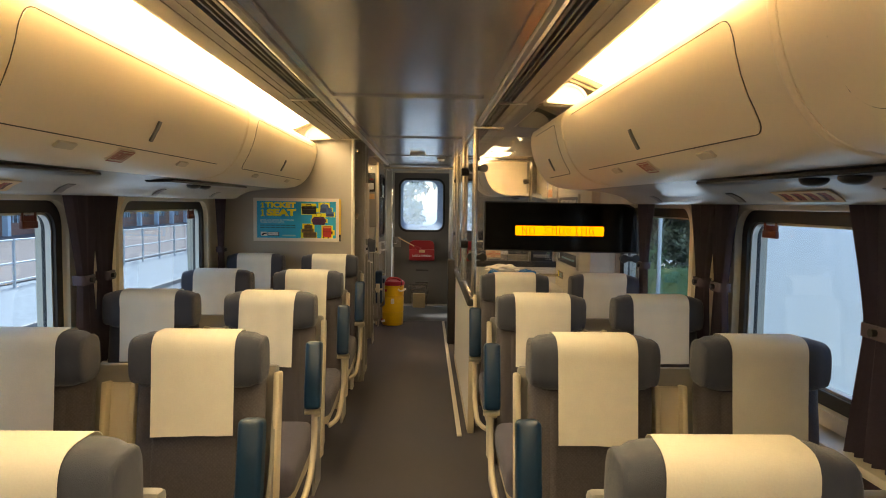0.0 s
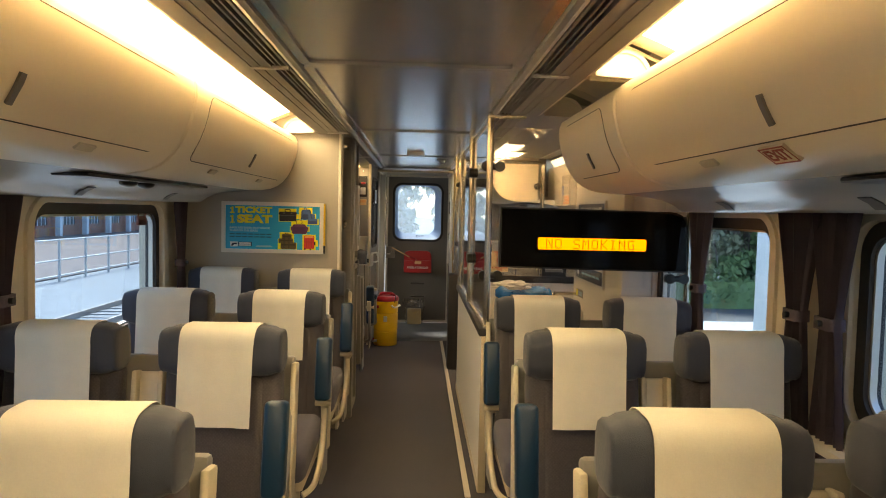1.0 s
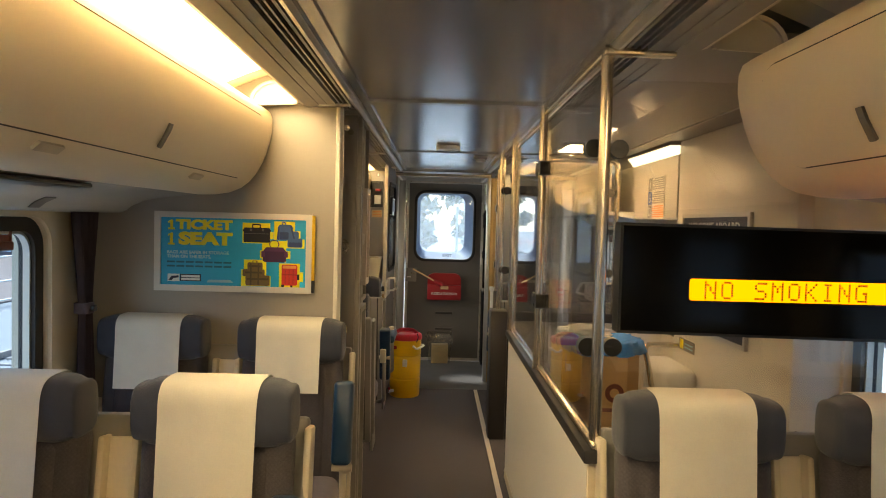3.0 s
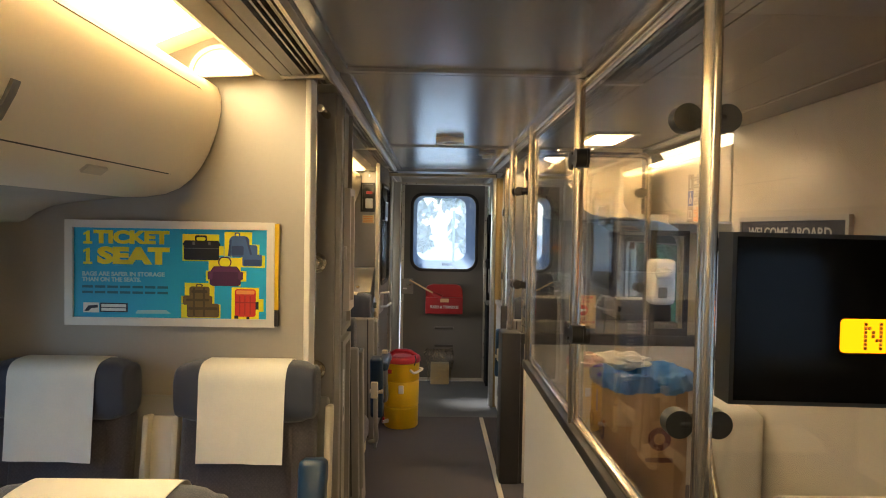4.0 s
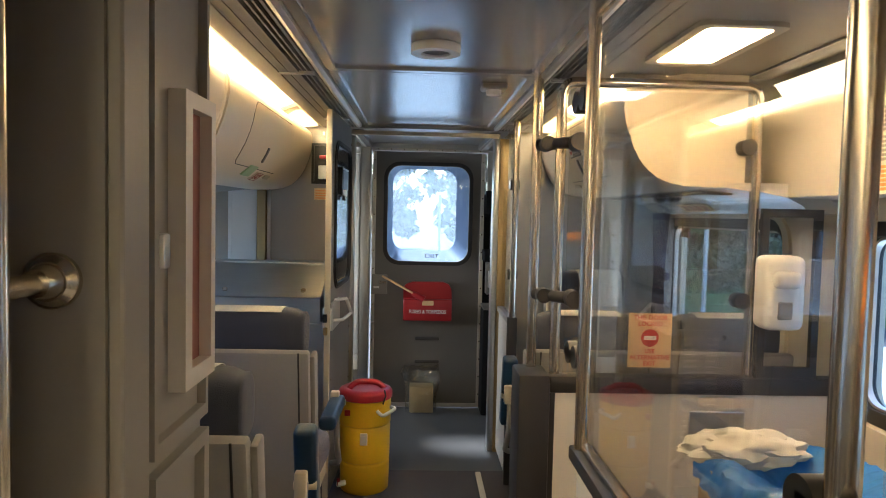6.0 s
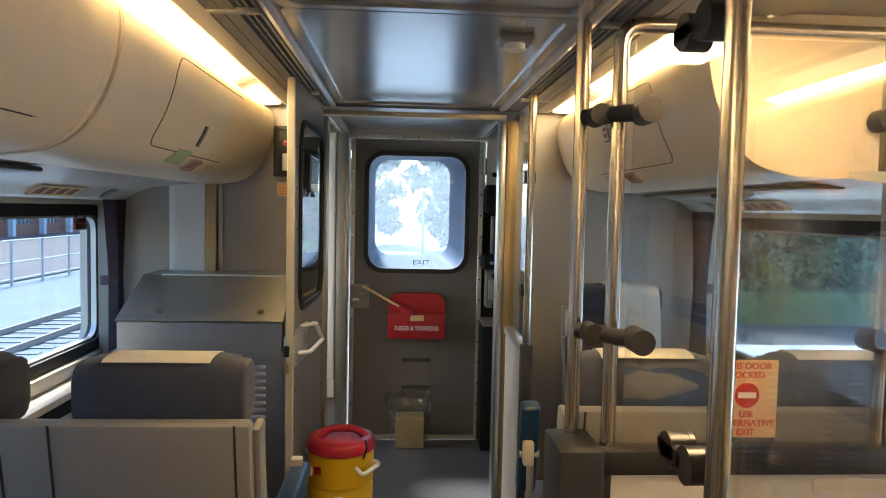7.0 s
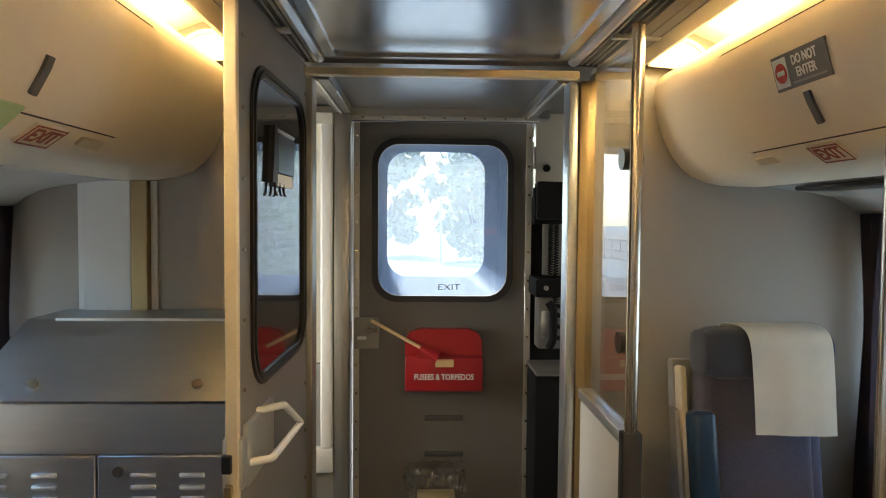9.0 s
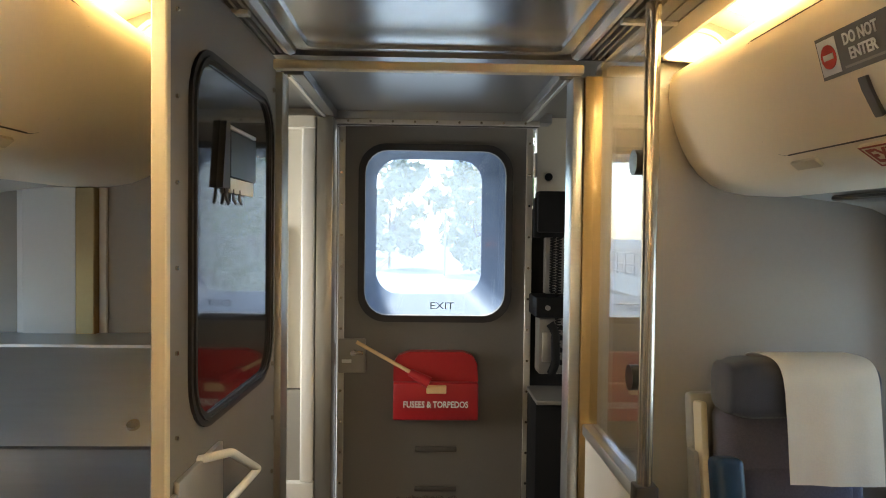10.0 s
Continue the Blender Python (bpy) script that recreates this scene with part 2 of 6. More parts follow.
SEATFAB = material("woven_seat_fabric", (0.085, 0.078, 0.084), 0.9, vary=0.14, scale=7, fine=0.3, fine_scale=150, bump=0.4, bump_scale=380, sheen=0.2, spec=0.2, random_tint=0.15)
def weave(m, size, depth):
    """Adds a fine diamond weave to a cloth's tone and relief."""
    t = m.node_tree
    p = t.nodes["Principled BSDF"]
    co = t.nodes.new("ShaderNodeTexCoord")
    waves = []
    for turn in (45, -45):
        mp = t.nodes.new("ShaderNodeMapping")
        mp.inputs["Rotation"].default_value = (0, radians(turn), 0)
        w = t.nodes.new("ShaderNodeTexWave")
        w.inputs["Scale"].default_value, w.inputs["Distortion"].default_value, w.inputs["Detail"].default_value = size, 1.2, 2
        t.links.new(co.outputs["Object"], mp.inputs[0])
        t.links.new(mp.outputs[0], w.inputs[0])
        waves.append(w)
    both = t.nodes.new("ShaderNodeMath")
    both.operation = "MULTIPLY"
    for k, w in enumerate(waves):
        t.links.new(w.outputs["Fac"], both.inputs[k])
    tone = t.nodes.new("ShaderNodeMath")
    tone.operation = "MULTIPLY_ADD"
    t.links.new(both.outputs[0], tone.inputs[0])
    tone.inputs[1].default_value, tone.inputs[2].default_value = depth * 2, 1 - depth * 0.6
    scale = t.nodes.new("ShaderNodeVectorMath")
    scale.operation = "SCALE"
    t.links.new(p.inputs["Base Color"].links[0].from_socket, scale.inputs[0])
    t.links.new(tone.outputs[0], scale.inputs["Scale"])
    t.links.new(scale.outputs[0], p.inputs["Base Color"])


weave(SEATFAB, 38, 0.07)
CUSHION = material("blue_grey_cushion_fabric", (0.105, 0.10, 0.13), 0.9, vary=0.14, scale=7, fine=0.25, fine_scale=160, bump=0.4, bump_scale=380, sheen=0.2, spec=0.2)
SHELL = material("grey_seat_shell", (0.27, 0.26, 0.24), 0.45, vary=0.07, scale=4, fine=0.04, bump=0.08, bump_scale=350)
CREAMFRAME = material("cream_enamel", (0.60, 0.52, 0.38), 0.4, vary=0.08, scale=8, fine=0.03)
BLUEVINYL = material("blue_vinyl", (0.005, 0.029, 0.068), 0.34, vary=0.15, scale=14, fine=0.06, bump=0.15, bump_scale=260)
PAPER = material("nonwoven_cover", (0.72, 0.69, 0.60), 0.9, vary=0.09, scale=11, fine=0.05, fine_scale=240, bump=0.10, bump_scale=220, spec=0.2, random_tint=0.06)
CURTAIN = material("plum_grey_curtain", (0.105, 0.083, 0.102), 0.9, vary=0.15, scale=10, fine=0.15, fine_scale=240, bump=0.2, bump_scale=500, sheen=0.15, spec=0.2)
DOORGREY = material("grey_door_paint", (0.15, 0.142, 0.132), 0.42, vary=0.08, scale=3, fine=0.05, bump=0.06, bump_scale=300)
RED = material("red_enamel", (0.36, 0.016, 0.022), 0.36, vary=0.14, scale=8, fine=0.06)
REDPLASTIC = material("red_plastic", (0.40, 0.012, 0.03), 0.35, vary=0.1, scale=10, fine=0.05)
YELLOW = material("yellow_plastic", (0.72, 0.44, 0.010), 0.38, vary=0.07, scale=9, fine=0.05, bump=0.05)
WHITEPL = material("white_plastic", (0.72, 0.71, 0.68), 0.4, vary=0.04, fine=0.02)
CARD = material("corrugated_cardboard", (0.50, 0.33, 0.17), 0.85, vary=0.1, scale=5, fine=0.08, stretch=(1, 1, 0.2), spec=0.2)
BLUEBAG = material("blue_bin_liner", (0.035, 0.20, 0.58), 0.22, vary=0.12, scale=12, fine=0.05, bump=0.3, bump_scale=22)
BROWN = material("red_brown_wood", (0.13, 0.03, 0.02), 0.45, vary=0.15, fine=0.1)
TEAL = material("poster_blue", (0.004, 0.36, 0.64), 0.45, vary=0.04, scale=5, fine=0.02)
POSTYEL = material("poster_yellow", (0.84, 0.74, 0.015), 0.4, vary=0.03, fine=0.02)
POSTFRAME = material("pale_poster_frame", (0.64, 0.60, 0.54), 0.4, metal=0.1, vary=0.04, fine=0.02)
INKPALE = material("ink_pale_turquoise", (0.36, 0.60, 0.68), 0.5, vary=0.03)
INKTEAL = material("ink_dark_turquoise", (0.006, 0.13, 0.22), 0.5, vary=0.03)
SLOTRED = material("red_brown_panel", (0.30, 0.11, 0.085), 0.5, vary=0.15, fine=0.08)
PULLRED = material("dull_red_plastic", (0.17, 0.045, 0.03), 0.4, vary=0.15, fine=0.05)
LABELCREAM = material("label_cream", (0.70, 0.58, 0.42), 0.45, vary=0.06)
LABELRED = material("label_brown_red", (0.33, 0.055, 0.03), 0.45, vary=0.08)
INKBLACK = material("ink_black", (0.012, 0.012, 0.014), 0.45, vary=0.1)
INKWHITE = material("ink_white", (0.72, 0.72, 0.70), 0.5, vary=0.03)
INKBLUE = material("ink_pale_blue", (0.25, 0.48, 0.60), 0.5, vary=0.03)
INKNAVY = material("ink_navy", (0.015, 0.022, 0.05), 0.5, vary=0.03)
INKPURPLE = material("ink_purple", (0.06, 0.012, 0.06), 0.5, vary=0.1)
INKKHAKI = material("ink_khaki", (0.14, 0.095, 0.03), 0.5, vary=0.2, scale=30)
INKDENIM = material("ink_denim_blue", (0.05, 0.11, 0.28), 0.5, vary=0.15, scale=30)
INKRED = material("ink_red", (0.55, 0.03, 0.02), 0.5, vary=0.1)
INKGREY = material("ink_grey", (0.12, 0.12, 0.12), 0.5, vary=0.1)
INKNAVYBLUE = material("ink_dark_denim", (0.025, 0.05, 0.15), 0.5, vary=0.15, scale=30)
INKPLUM = material("ink_plum", (0.10, 0.025, 0.09), 0.5, vary=0.1)
INKOLIVE = material("ink_dark_khaki", (0.07, 0.05, 0.018), 0.5, vary=0.2, scale=30)
INKMAROON = material("ink_dark_red", (0.33, 0.015, 0.012), 0.5, vary=0.1)
INKORANGE = material("ink_orange", (0.75, 0.30, 0.08), 0.5, vary=0.06)
SIGNBLUE = material("sign_blue", (0.02, 0.09, 0.42), 0.4, vary=0.04)
LABELTAN = material("label_tan", (0.70, 0.50, 0.27), 0.5, vary=0.06)
LABELGREEN = material("label_pale_green", (0.42, 0.58, 0.30), 0.5, vary=0.06)
POSTERCREAM = material("poster_cream", (0.66, 0.58, 0.45), 0.35, vary=0.06)
# the blue tint imitates the hazy veil of reflections on the windows
GLASS = clear("window_glass", (0.80, 0.90, 0.98), 0.035)
PARTGLASS = clear("partition_glass", (0.96, 0.96, 0.95), 0.075)
LED = glowing("led_amber", (1.0, 0.25, 0.004), 0.70)
TUBE = glowing("lit_diffuser", (1.0, 0.77, 0.44), 6.4)
TUBEWARM = glowing("lit_ceiling_lens", (1.0, 0.66, 0.34), 13.0)
TUBESOFT = glowing("lit_soft_diffuser", (1.0, 0.78, 0.46), 0.75)
def veiled(name):
    """Outer glass with an uneven white veil mixed in, imitating the washed-out daylight behind it."""
    m = bpy.data.materials.new(name)
    m.use_nodes = True
    t = m.node_tree
    a, d, mix, n, r = (t.nodes.new("ShaderNode" + k) for k in ("BsdfTransparent", "BsdfTranslucent", "MixShader", "TexNoise", "MapRange"))
    d.inputs[0].default_value = (0.9, 0.95, 1.0, 1)
    n.inputs["Scale"].default_value, n.inputs["Detail"].default_value = 7, 5
    r.inputs["To Min"].default_value, r.inputs["To Max"].default_value = 0.06, 0.14
    t.links.new(n.outputs[0], r.inputs[0])
    t.links.new(r.outputs[0], mix.inputs[0])
    t.links.new(a.outputs[0], mix.inputs[1])
    t.links.new(d.outputs[0], mix.inputs[2])
    t.links.new(mix.outputs[0], t.nodes["Material Output"].inputs[0])
    return m


VEILED = veiled("veiled_glass")
BAG = clear("clear_bag", (0.86, 0.85, 0.82), 0.16, 0.12)

# ---------- the car's shell ----------
Y0, Y1 = -2.0, 10.42


def side(s):
    return lambda u, v, w: (CX + s * w, u, v)


solid("floor", box(CX - 1.6, Y0, -0.08, CX + 1.6, 9.1, 0.0), CARPET, "worn dark grey-brown carpet along the aisle and under the seats", "floor")
solid("floor_vestibule", box(CX - 1.6, 9.1, -0.08, CX + 1.6, 10.75, -0.002), VINYL, "scuffed dark blue-grey vinyl floor by the end door", "floor")
solid("trim_floor_strip", box(0.268, 5.0, 0.0, 0.298, 9.07, 0.008, 0.002), CREAM, "cream metal nosing strip on the carpet edge", "floor trim")
# never in view: added behind the starting point to shut the coach
solid("wall_back", box(CX - 1.6, Y0 - 0.1, -0.08, CX + 1.6, Y0, 2.2), WALLGREY, "unseen plain taupe wall added to close off the coach", "wall")

FAR_ENDS = [0.13, 2.0, 3.87, 5.73, 7.74, 9.51]
WIDE, SILL, HEAD_Z = 1.34, 0.745, 1.425
count = 0
for s, word in ((-1, "left"), (1, "right")):
    put = side(s)
    ends = FAR_ENDS
    edges = [Y0] + [(ends[k] + ends[k + 1] - WIDE) / 2 for k in range(len(ends) - 1)] + [Y1]
    bm = None
    for k, far in enumerate(ends):
        bm = pierced(edges[k], 0.0, edges[k + 1], 1.62, (far - WIDE, SILL, far, HEAD_Z), 0.11, 1.47, 1.60, put, bm)
    solid(f"wall_{word}", bm, CREAM, "cream moulded side wall with round-cornered window openings", "wall")
    for k, far in enumerate(ends):
        count += 1
        near = far - WIDE
        w = thing(f"window_{count}", (CX + s * 1.5, (near + far) / 2, SILL), "wide coach window in a black rubber frame with rounded corners", "window", kind="structure")
        part("window_frame", ring(oval(near + 0.001, SILL + 0.001, far - 0.001, HEAD_Z - 0.001, 0.11), oval(near + 0.05, SILL + 0.05, far - 0.05, HEAD_Z - 0.05, 0.075), 1.485, 1.545, put), RUBBER, w)
        part("surround", ring(oval(near - 0.05, SILL - 0.05, far + 0.05, HEAD_Z + 0.03, 0.16), oval(near - 0.001, SILL - 0.001, far + 0.001, HEAD_Z + 0.001, 0.111), 1.455, 1.472, put), CREAM, w)
        part("bead", ring(oval(near + 0.051, SILL + 0.051, far - 0.051, HEAD_Z - 0.051, 0.075), oval(near + 0.060, SILL + 0.060, far - 0.060, HEAD_Z - 0.060, 0.068), 1.500, 1.524, put), ALU, w, "pale inner glazing bead")
        pane = part("pane", slab(oval(near + 0.04, SILL + 0.04, far - 0.04, HEAD_Z - 0.04, 0.07), 1.525, 1.531, put), GLASS, w, smooth=False)
        pane.visible_shadow = False
        grip = box(CX + s * 1.50 - 0.008, far - 0.27, HEAD_Z - 0.115, CX + s * 1.50 + 0.008, far - 0.16, HEAD_Z - 0.085, 0.004)
        for y in (far - 0.26, far - 0.17):
            grip = rod((CX + s * 1.5, y, HEAD_Z - 0.10), (CX + s * 1.5, y, HEAD_Z - 0.04), 0.006, 8, grip)
        grip = box(CX + s * 1.505 - 0.004, far - 0.262, HEAD_Z - 0.09, CX + s * 1.505 + 0.004, far - 0.172, HEAD_Z - 0.062, 0.002, 1, grip)
        part("release_handle", grip, PULLRED, w, "red pull handle for the emergency window")

for s, word, spans in ((-1, "left", ((Y0, 6.05), (6.64, 9.41))), (1, "right", ((Y0, 5.08), (7.8, 9.41)))):
    for k, (a, b) in enumerate(spans):
        t = thing(f"trim_sill_{word}_{k + 1}", (CX + s * 1.43, (a + b) / 2, 0.6), "cream window ledge over a dark heater grille", "window ledge", kind="structure")
        x0, x1 = sorted((CX + s * 1.36, CX + s * 1.472))
        part("ledge", box(x0, a, 0.655, x1, b, 0.685, 0.006), CREAM, t)
        x0, x1 = sorted((CX + s * 1.39, CX + s * 1.472))
        part("heater_cover", box(x0, a, 0.06, x1, b, 0.56, 0.006), CREAM, t)
        x0, x1 = sorted((CX + s * 1.43, CX + s * 1.472))
        part("grille", box(x0, a, 0.56, x1, b, 0.655), SLOT, t)

# roof over everything and the ceiling's own panels
for s, word in ((-1, "left"), (1, "right")):
    x0, x1 = sorted((CX + s * 1.53, CX + s * 1.6))
    solid(f"wall_upper_{word}", box(x0, Y0, 1.50, x1, 10.75, 2.12), RAILGREY, "grey lining behind the luggage bins", "wall")
solid("roof", box(CX - 1.6, Y0, 2.12, CX + 1.6, 10.75, 2.2), RAILGREY, "plain grey roof lining above the ceiling panels", "ceiling")
SEAMS = [-1.7, 0.23, 2.155, 4.083, 6.008, 7.882, 9.40]
bm = None
for a, b in zip(SEAMS, SEAMS[1:]):
    p = lambda u, v, w: (u, v, w)
    edge_o, edge_i = oval(CX - 0.378, a + 0.004, CX + 0.378, b - 0.004, 0.03), oval(CX - 0.345, a + 0.035, CX + 0.345, b - 0.035, 0.03)
    bm = ring(edge_o, edge_i, 1.915, 1.932, p, bm)
    bm = slab(edge_i, 1.924, 1.935, p, bm)
solid("ceiling", bm, CEIL, "satin grey metal aisle ceiling in long rounded panels", "ceiling")
bm = None
for s in (-1, 1):
    bm = run([(CX + s * 0.378, 1.935), (CX + s * 0.385, 1.908), (CX + s * 0.40, 1.902), (CX + s * 0.415, 1.908), (CX + s * 0.42, 1.94)], Y0, 9.40, bm)
solid("trim_ceiling_bead", bm, ALU, "bright rounded bead along the ceiling panels", "ceiling trim")
for s, word in ((-1, "left"), (1, "right")):
    rail = thing(f"trim_air_rail_{word}", (CX + s * 0.47, 3.7, 1.9), "slotted grey air rail with black grooves beside the ceiling", "ceiling vent", kind="structure")
    part("backing", box(min(CX + s * 0.42, CX + s * 0.60), Y0, 1.925, max(CX + s * 0.42, CX + s * 0.60), 9.40, 1.97), SLOT, rail)
    for k, (a0, a1, z) in enumerate(((0.421, 0.430, 1.908), (0.4415, 0.4475, 1.906), (0.459, 0.465, 1.906), (0.4765, 0.512, 1.903), (0.5135, 0.545, 1.902), (0.5465, 0.606, 1.900))):
        x0, x1 = sorted((CX + s * a0, CX + s * a1))
        part("slat", box(x0, Y0, z, x1, 9.40, 1.93), RAILGREY, rail)
    for y in SEAMS[1:-1] + [9.045]:
        x0, x1 = sorted((CX + s * 0.42, CX + s * 0.55))
        part("joint_plate", box(x0, y - 0.012, 1.897, x1, y + 0.012, 1.91, 0.002, 1), ALU, rail)

# ---------- fluorescent coves ----------
def cove(s, y0, y1, lit=True, caps=(True, True)):
    t = thing("ceiling_light", (CX + s * 0.75, (y0 + y1) / 2, 1.95), "long lit fluorescent cove light above the luggage bins" if lit else "unlit cove with a plain cream cover above the bins", "ceiling light", "cove lights")
    part("diffuser", run([(CX + s * 0.70, 2.035), (CX + s * 0.80, 1.998), (CX + s * 0.90, 1.955), (CX + s * 0.905, 1.966), (CX + s * 0.80, 2.01), (CX + s * 0.70, 2.047)], y0 + (0.12 if caps[0] else 0.0), y1 - (0.12 if caps[1] else 0.0)), TUBE if lit else BIN, t, "glowing warm white diffuser" if lit else "plain cream cover")
    part("lip", run([(CX + s * 0.606, 1.90), (CX + s * 0.622, 1.905), (CX + s * 0.63, 1.945), (CX + s * 0.606, 1.96)], y0, y1), CREAM, t)
    part("cove_side", run([(CX + s * 0.626, 1.943), (CX + s * 0.70, 2.033), (CX + s * 0.695, 2.05), (CX + s * 0.61, 1.962)], y0, y1), CREAM, t)
    part("cove_back", run([(CX + s * 0.90, 1.953), (CX + s * 0.95, 1.932), (CX + s * 1.05, 1.935), (CX + s * 0.92, 2.05)], y0, y1), CREAM, t)
    for y, d in [(y0 + 0.006, 1)] * caps[0] + [(y1 - 0.006, -1)] * caps[1]:
        arch = [(CX + s * 0.633, 1.903)] + [(CX + s * (0.728 - 0.095 * math.cos(radians(a))), 1.905 + 0.086 * math.sin(radians(a))) for a in range(0, 181, 12)] + [(CX + s * 0.823, 1.895)]
        part("end_cap", run(arch, y - 0.004, y + 0.004), CREAM, t, "arched cream end plate")
        rim = [(x + (CX + s * 0.728 - x) * 0.12, z - (z - 1.86) * 0.09) for x, z in arch]
        part("end_hood", run([(CX + s * 0.694, 2.037), (CX + s * 0.80, 1.997), (CX + s * 0.91, 1.953), (CX + s * 0.91, 1.962), (CX + s * 0.80, 2.012), (CX + s * 0.694, 2.052)], *sorted((y, y + 0.1125 * d))), CREAM, t, "plain cream end of the cove")
        part("end_rim", ring(arch, rim, y + 0.004 * d, y + 0.014 * d, lambda u, v, w: (u, w, v)), CREAM, t)


LEFT_BINS = [(-1.7, 0.23), (0.23, 2.155), (2.155, 4.083), (4.083, 6.045)]
RIGHT_BINS = [(-1.7, 0.23), (0.23, 2.155), (2.155, 4.083), (4.083, 5.045)]
LEFT_BACK = [(6.64, 7.70), (7.70, 9.415)]
RIGHT_BACK = [(7.8, 9.415)]
for s, rows in ((-1, LEFT_BINS + LEFT_BACK), (1, RIGHT_BINS + RIGHT_BACK)):
    for a, b in rows:
        dark = (s, a) == (1, 4.083)
        near = a in (-1.7, 6.64, 7.8) or dark
        far = b > 9 or b in (6.045, 5.045) or (s, b) == (1, 4.083)
        cove(s, a + (0.03 if near else 0.001), b - (0.03 if far else 0.001), not dark, (near, far))

GAP = material("brown_gap", (0.07, 0.055, 0.04), 0.6)

# ---------- luggage bins ----------
NOSE = [(0.80, 1.90), (0.745, 1.888), (0.722, 1.872), (0.712, 1.845), (0.711, 1.80), (0.719, 1.755), (0.732, 1.71), (0.75, 1.665), (0.772, 1.625), (0.80, 1.59), (0.835, 1.562), (0.88, 1.543), (0.94, 1.533), (1.05, 1.53)]
LENGTHS = [0.0]
for (a, b), (c, d) in zip(NOSE, NOSE[1:]):
    LENGTHS.append(LENGTHS[-1] + math.hypot(c - a, d - b))


def on_nose(v, out):
    """The place on the bin's curved front at length v from its top edge, out metres proud of it: (from the centre line, height)."""
    k = min(max(np.searchsorted(LENGTHS, v) - 1, 0), len(NOSE) - 2)
    f = (v - LENGTHS[k]) / (LENGTHS[k + 1] - LENGTHS[k])
    (a, z), (b, w) = NOSE[k], NOSE[k + 1]
    n = Vector((w - z, -(b - a))).normalized()
    if n.x > 0 and n.y > 0:
        n = -n
    return a + (b - a) * f - abs(n.x) * out, z + (w - z) * f - (n.y if n.y > 0 else -n.y) * out * (1 if v > 0.2 else 0.2)


def curved_patch(s, y0, y1, v0, v1, r, out, thick):
    """A round-cornered sheet that follows the bin's front."""
    b = bmesh.new()
    sheets = []
    n = 16
    for lift in (out, out - thick):
        rows = []
        for i in range(n + 1):
            e = 0.5 - 0.5 * math.cos(math.pi * i / n)
            v = v0 + (v1 - v0) * e
            d = min(v - v0, v1 - v)
            inset = r - math.sqrt(max(r * r - max(r - d, 0) ** 2, 0))
            a, z = on_nose(v, lift)
            rows.append([b.verts.new((CX + s * a, y, z)) for y in np.linspace(y0 + inset, y1 - inset, 5)])
        for p, q in zip(rows, rows[1:]):
            for k in range(4):
                b.faces.new((p[k], p[k + 1], q[k + 1], q[k]))
        sheets.append(rows)
    rim = [[q[0] for q in rows] + rows[-1][1:] + [q[-1] for q in rows[-2::-1]] + rows[0][-2:0:-1] for rows in sheets]
    for k in range(len(rim[0])):
        m = (k + 1) % len(rim[0])
        b.faces.new((rim[0][k], rim[0][m], rim[1][m], rim[1][k]))
    return b


def plate_on_bin(s, y0, y1, v0, v1, out):
    return curved_patch(s, y0, y1, v0, v1, 0.002, out, out + 0.003)


def outline_on_bin(s, y0, y1, v0, v1, r, out, wide):
    """A thin closed line round a door's edge, on the bin's curved front."""
    pts = []
    for cy, cv, a0 in ((y1 - r, v0 + r, 270), (y1 - r, v1 - r, 0), (y0 + r, v1 - r, 90), (y0 + r, v0 + r, 180)):
        pts += [(cy + r * math.cos(radians(a0 + 15 * k)), cv + r * math.sin(radians(a0 + 15 * k))) for k in range(7)]
    full = []
    for (a, b), (c, d) in zip(pts, pts[1:] + pts[:1]):
        n = max(1, int(abs(d - b) / 0.02))
        full += [(a + (c - a) * k / n, b + (d - b) * k / n) for k in range(n)]
    b = bmesh.new()
    my, mv = (y0 + y1) / 2, (v0 + v1) / 2
    rows = []
    for off, lift in ((0.0, -0.004), (0.0, out), (wide, out), (wide, -0.004)):
        row = []
        for y, v in full:
            yy = y - math.copysign(min(off, abs(y - my)), y - my)
            vv = v - math.copysign(min(off, abs(v - mv)), v - mv)
            q, z = on_nose(vv, lift)
            row.append(b.verts.new((CX + s * q, yy, z)))
        rows.append(row)
    n = len(full)
    for p, q in zip(rows, rows[1:]):
        for k in range(n):
            b.faces.new((p[k], p[(k + 1) % n], q[(k + 1) % n], q[k]))
    return b


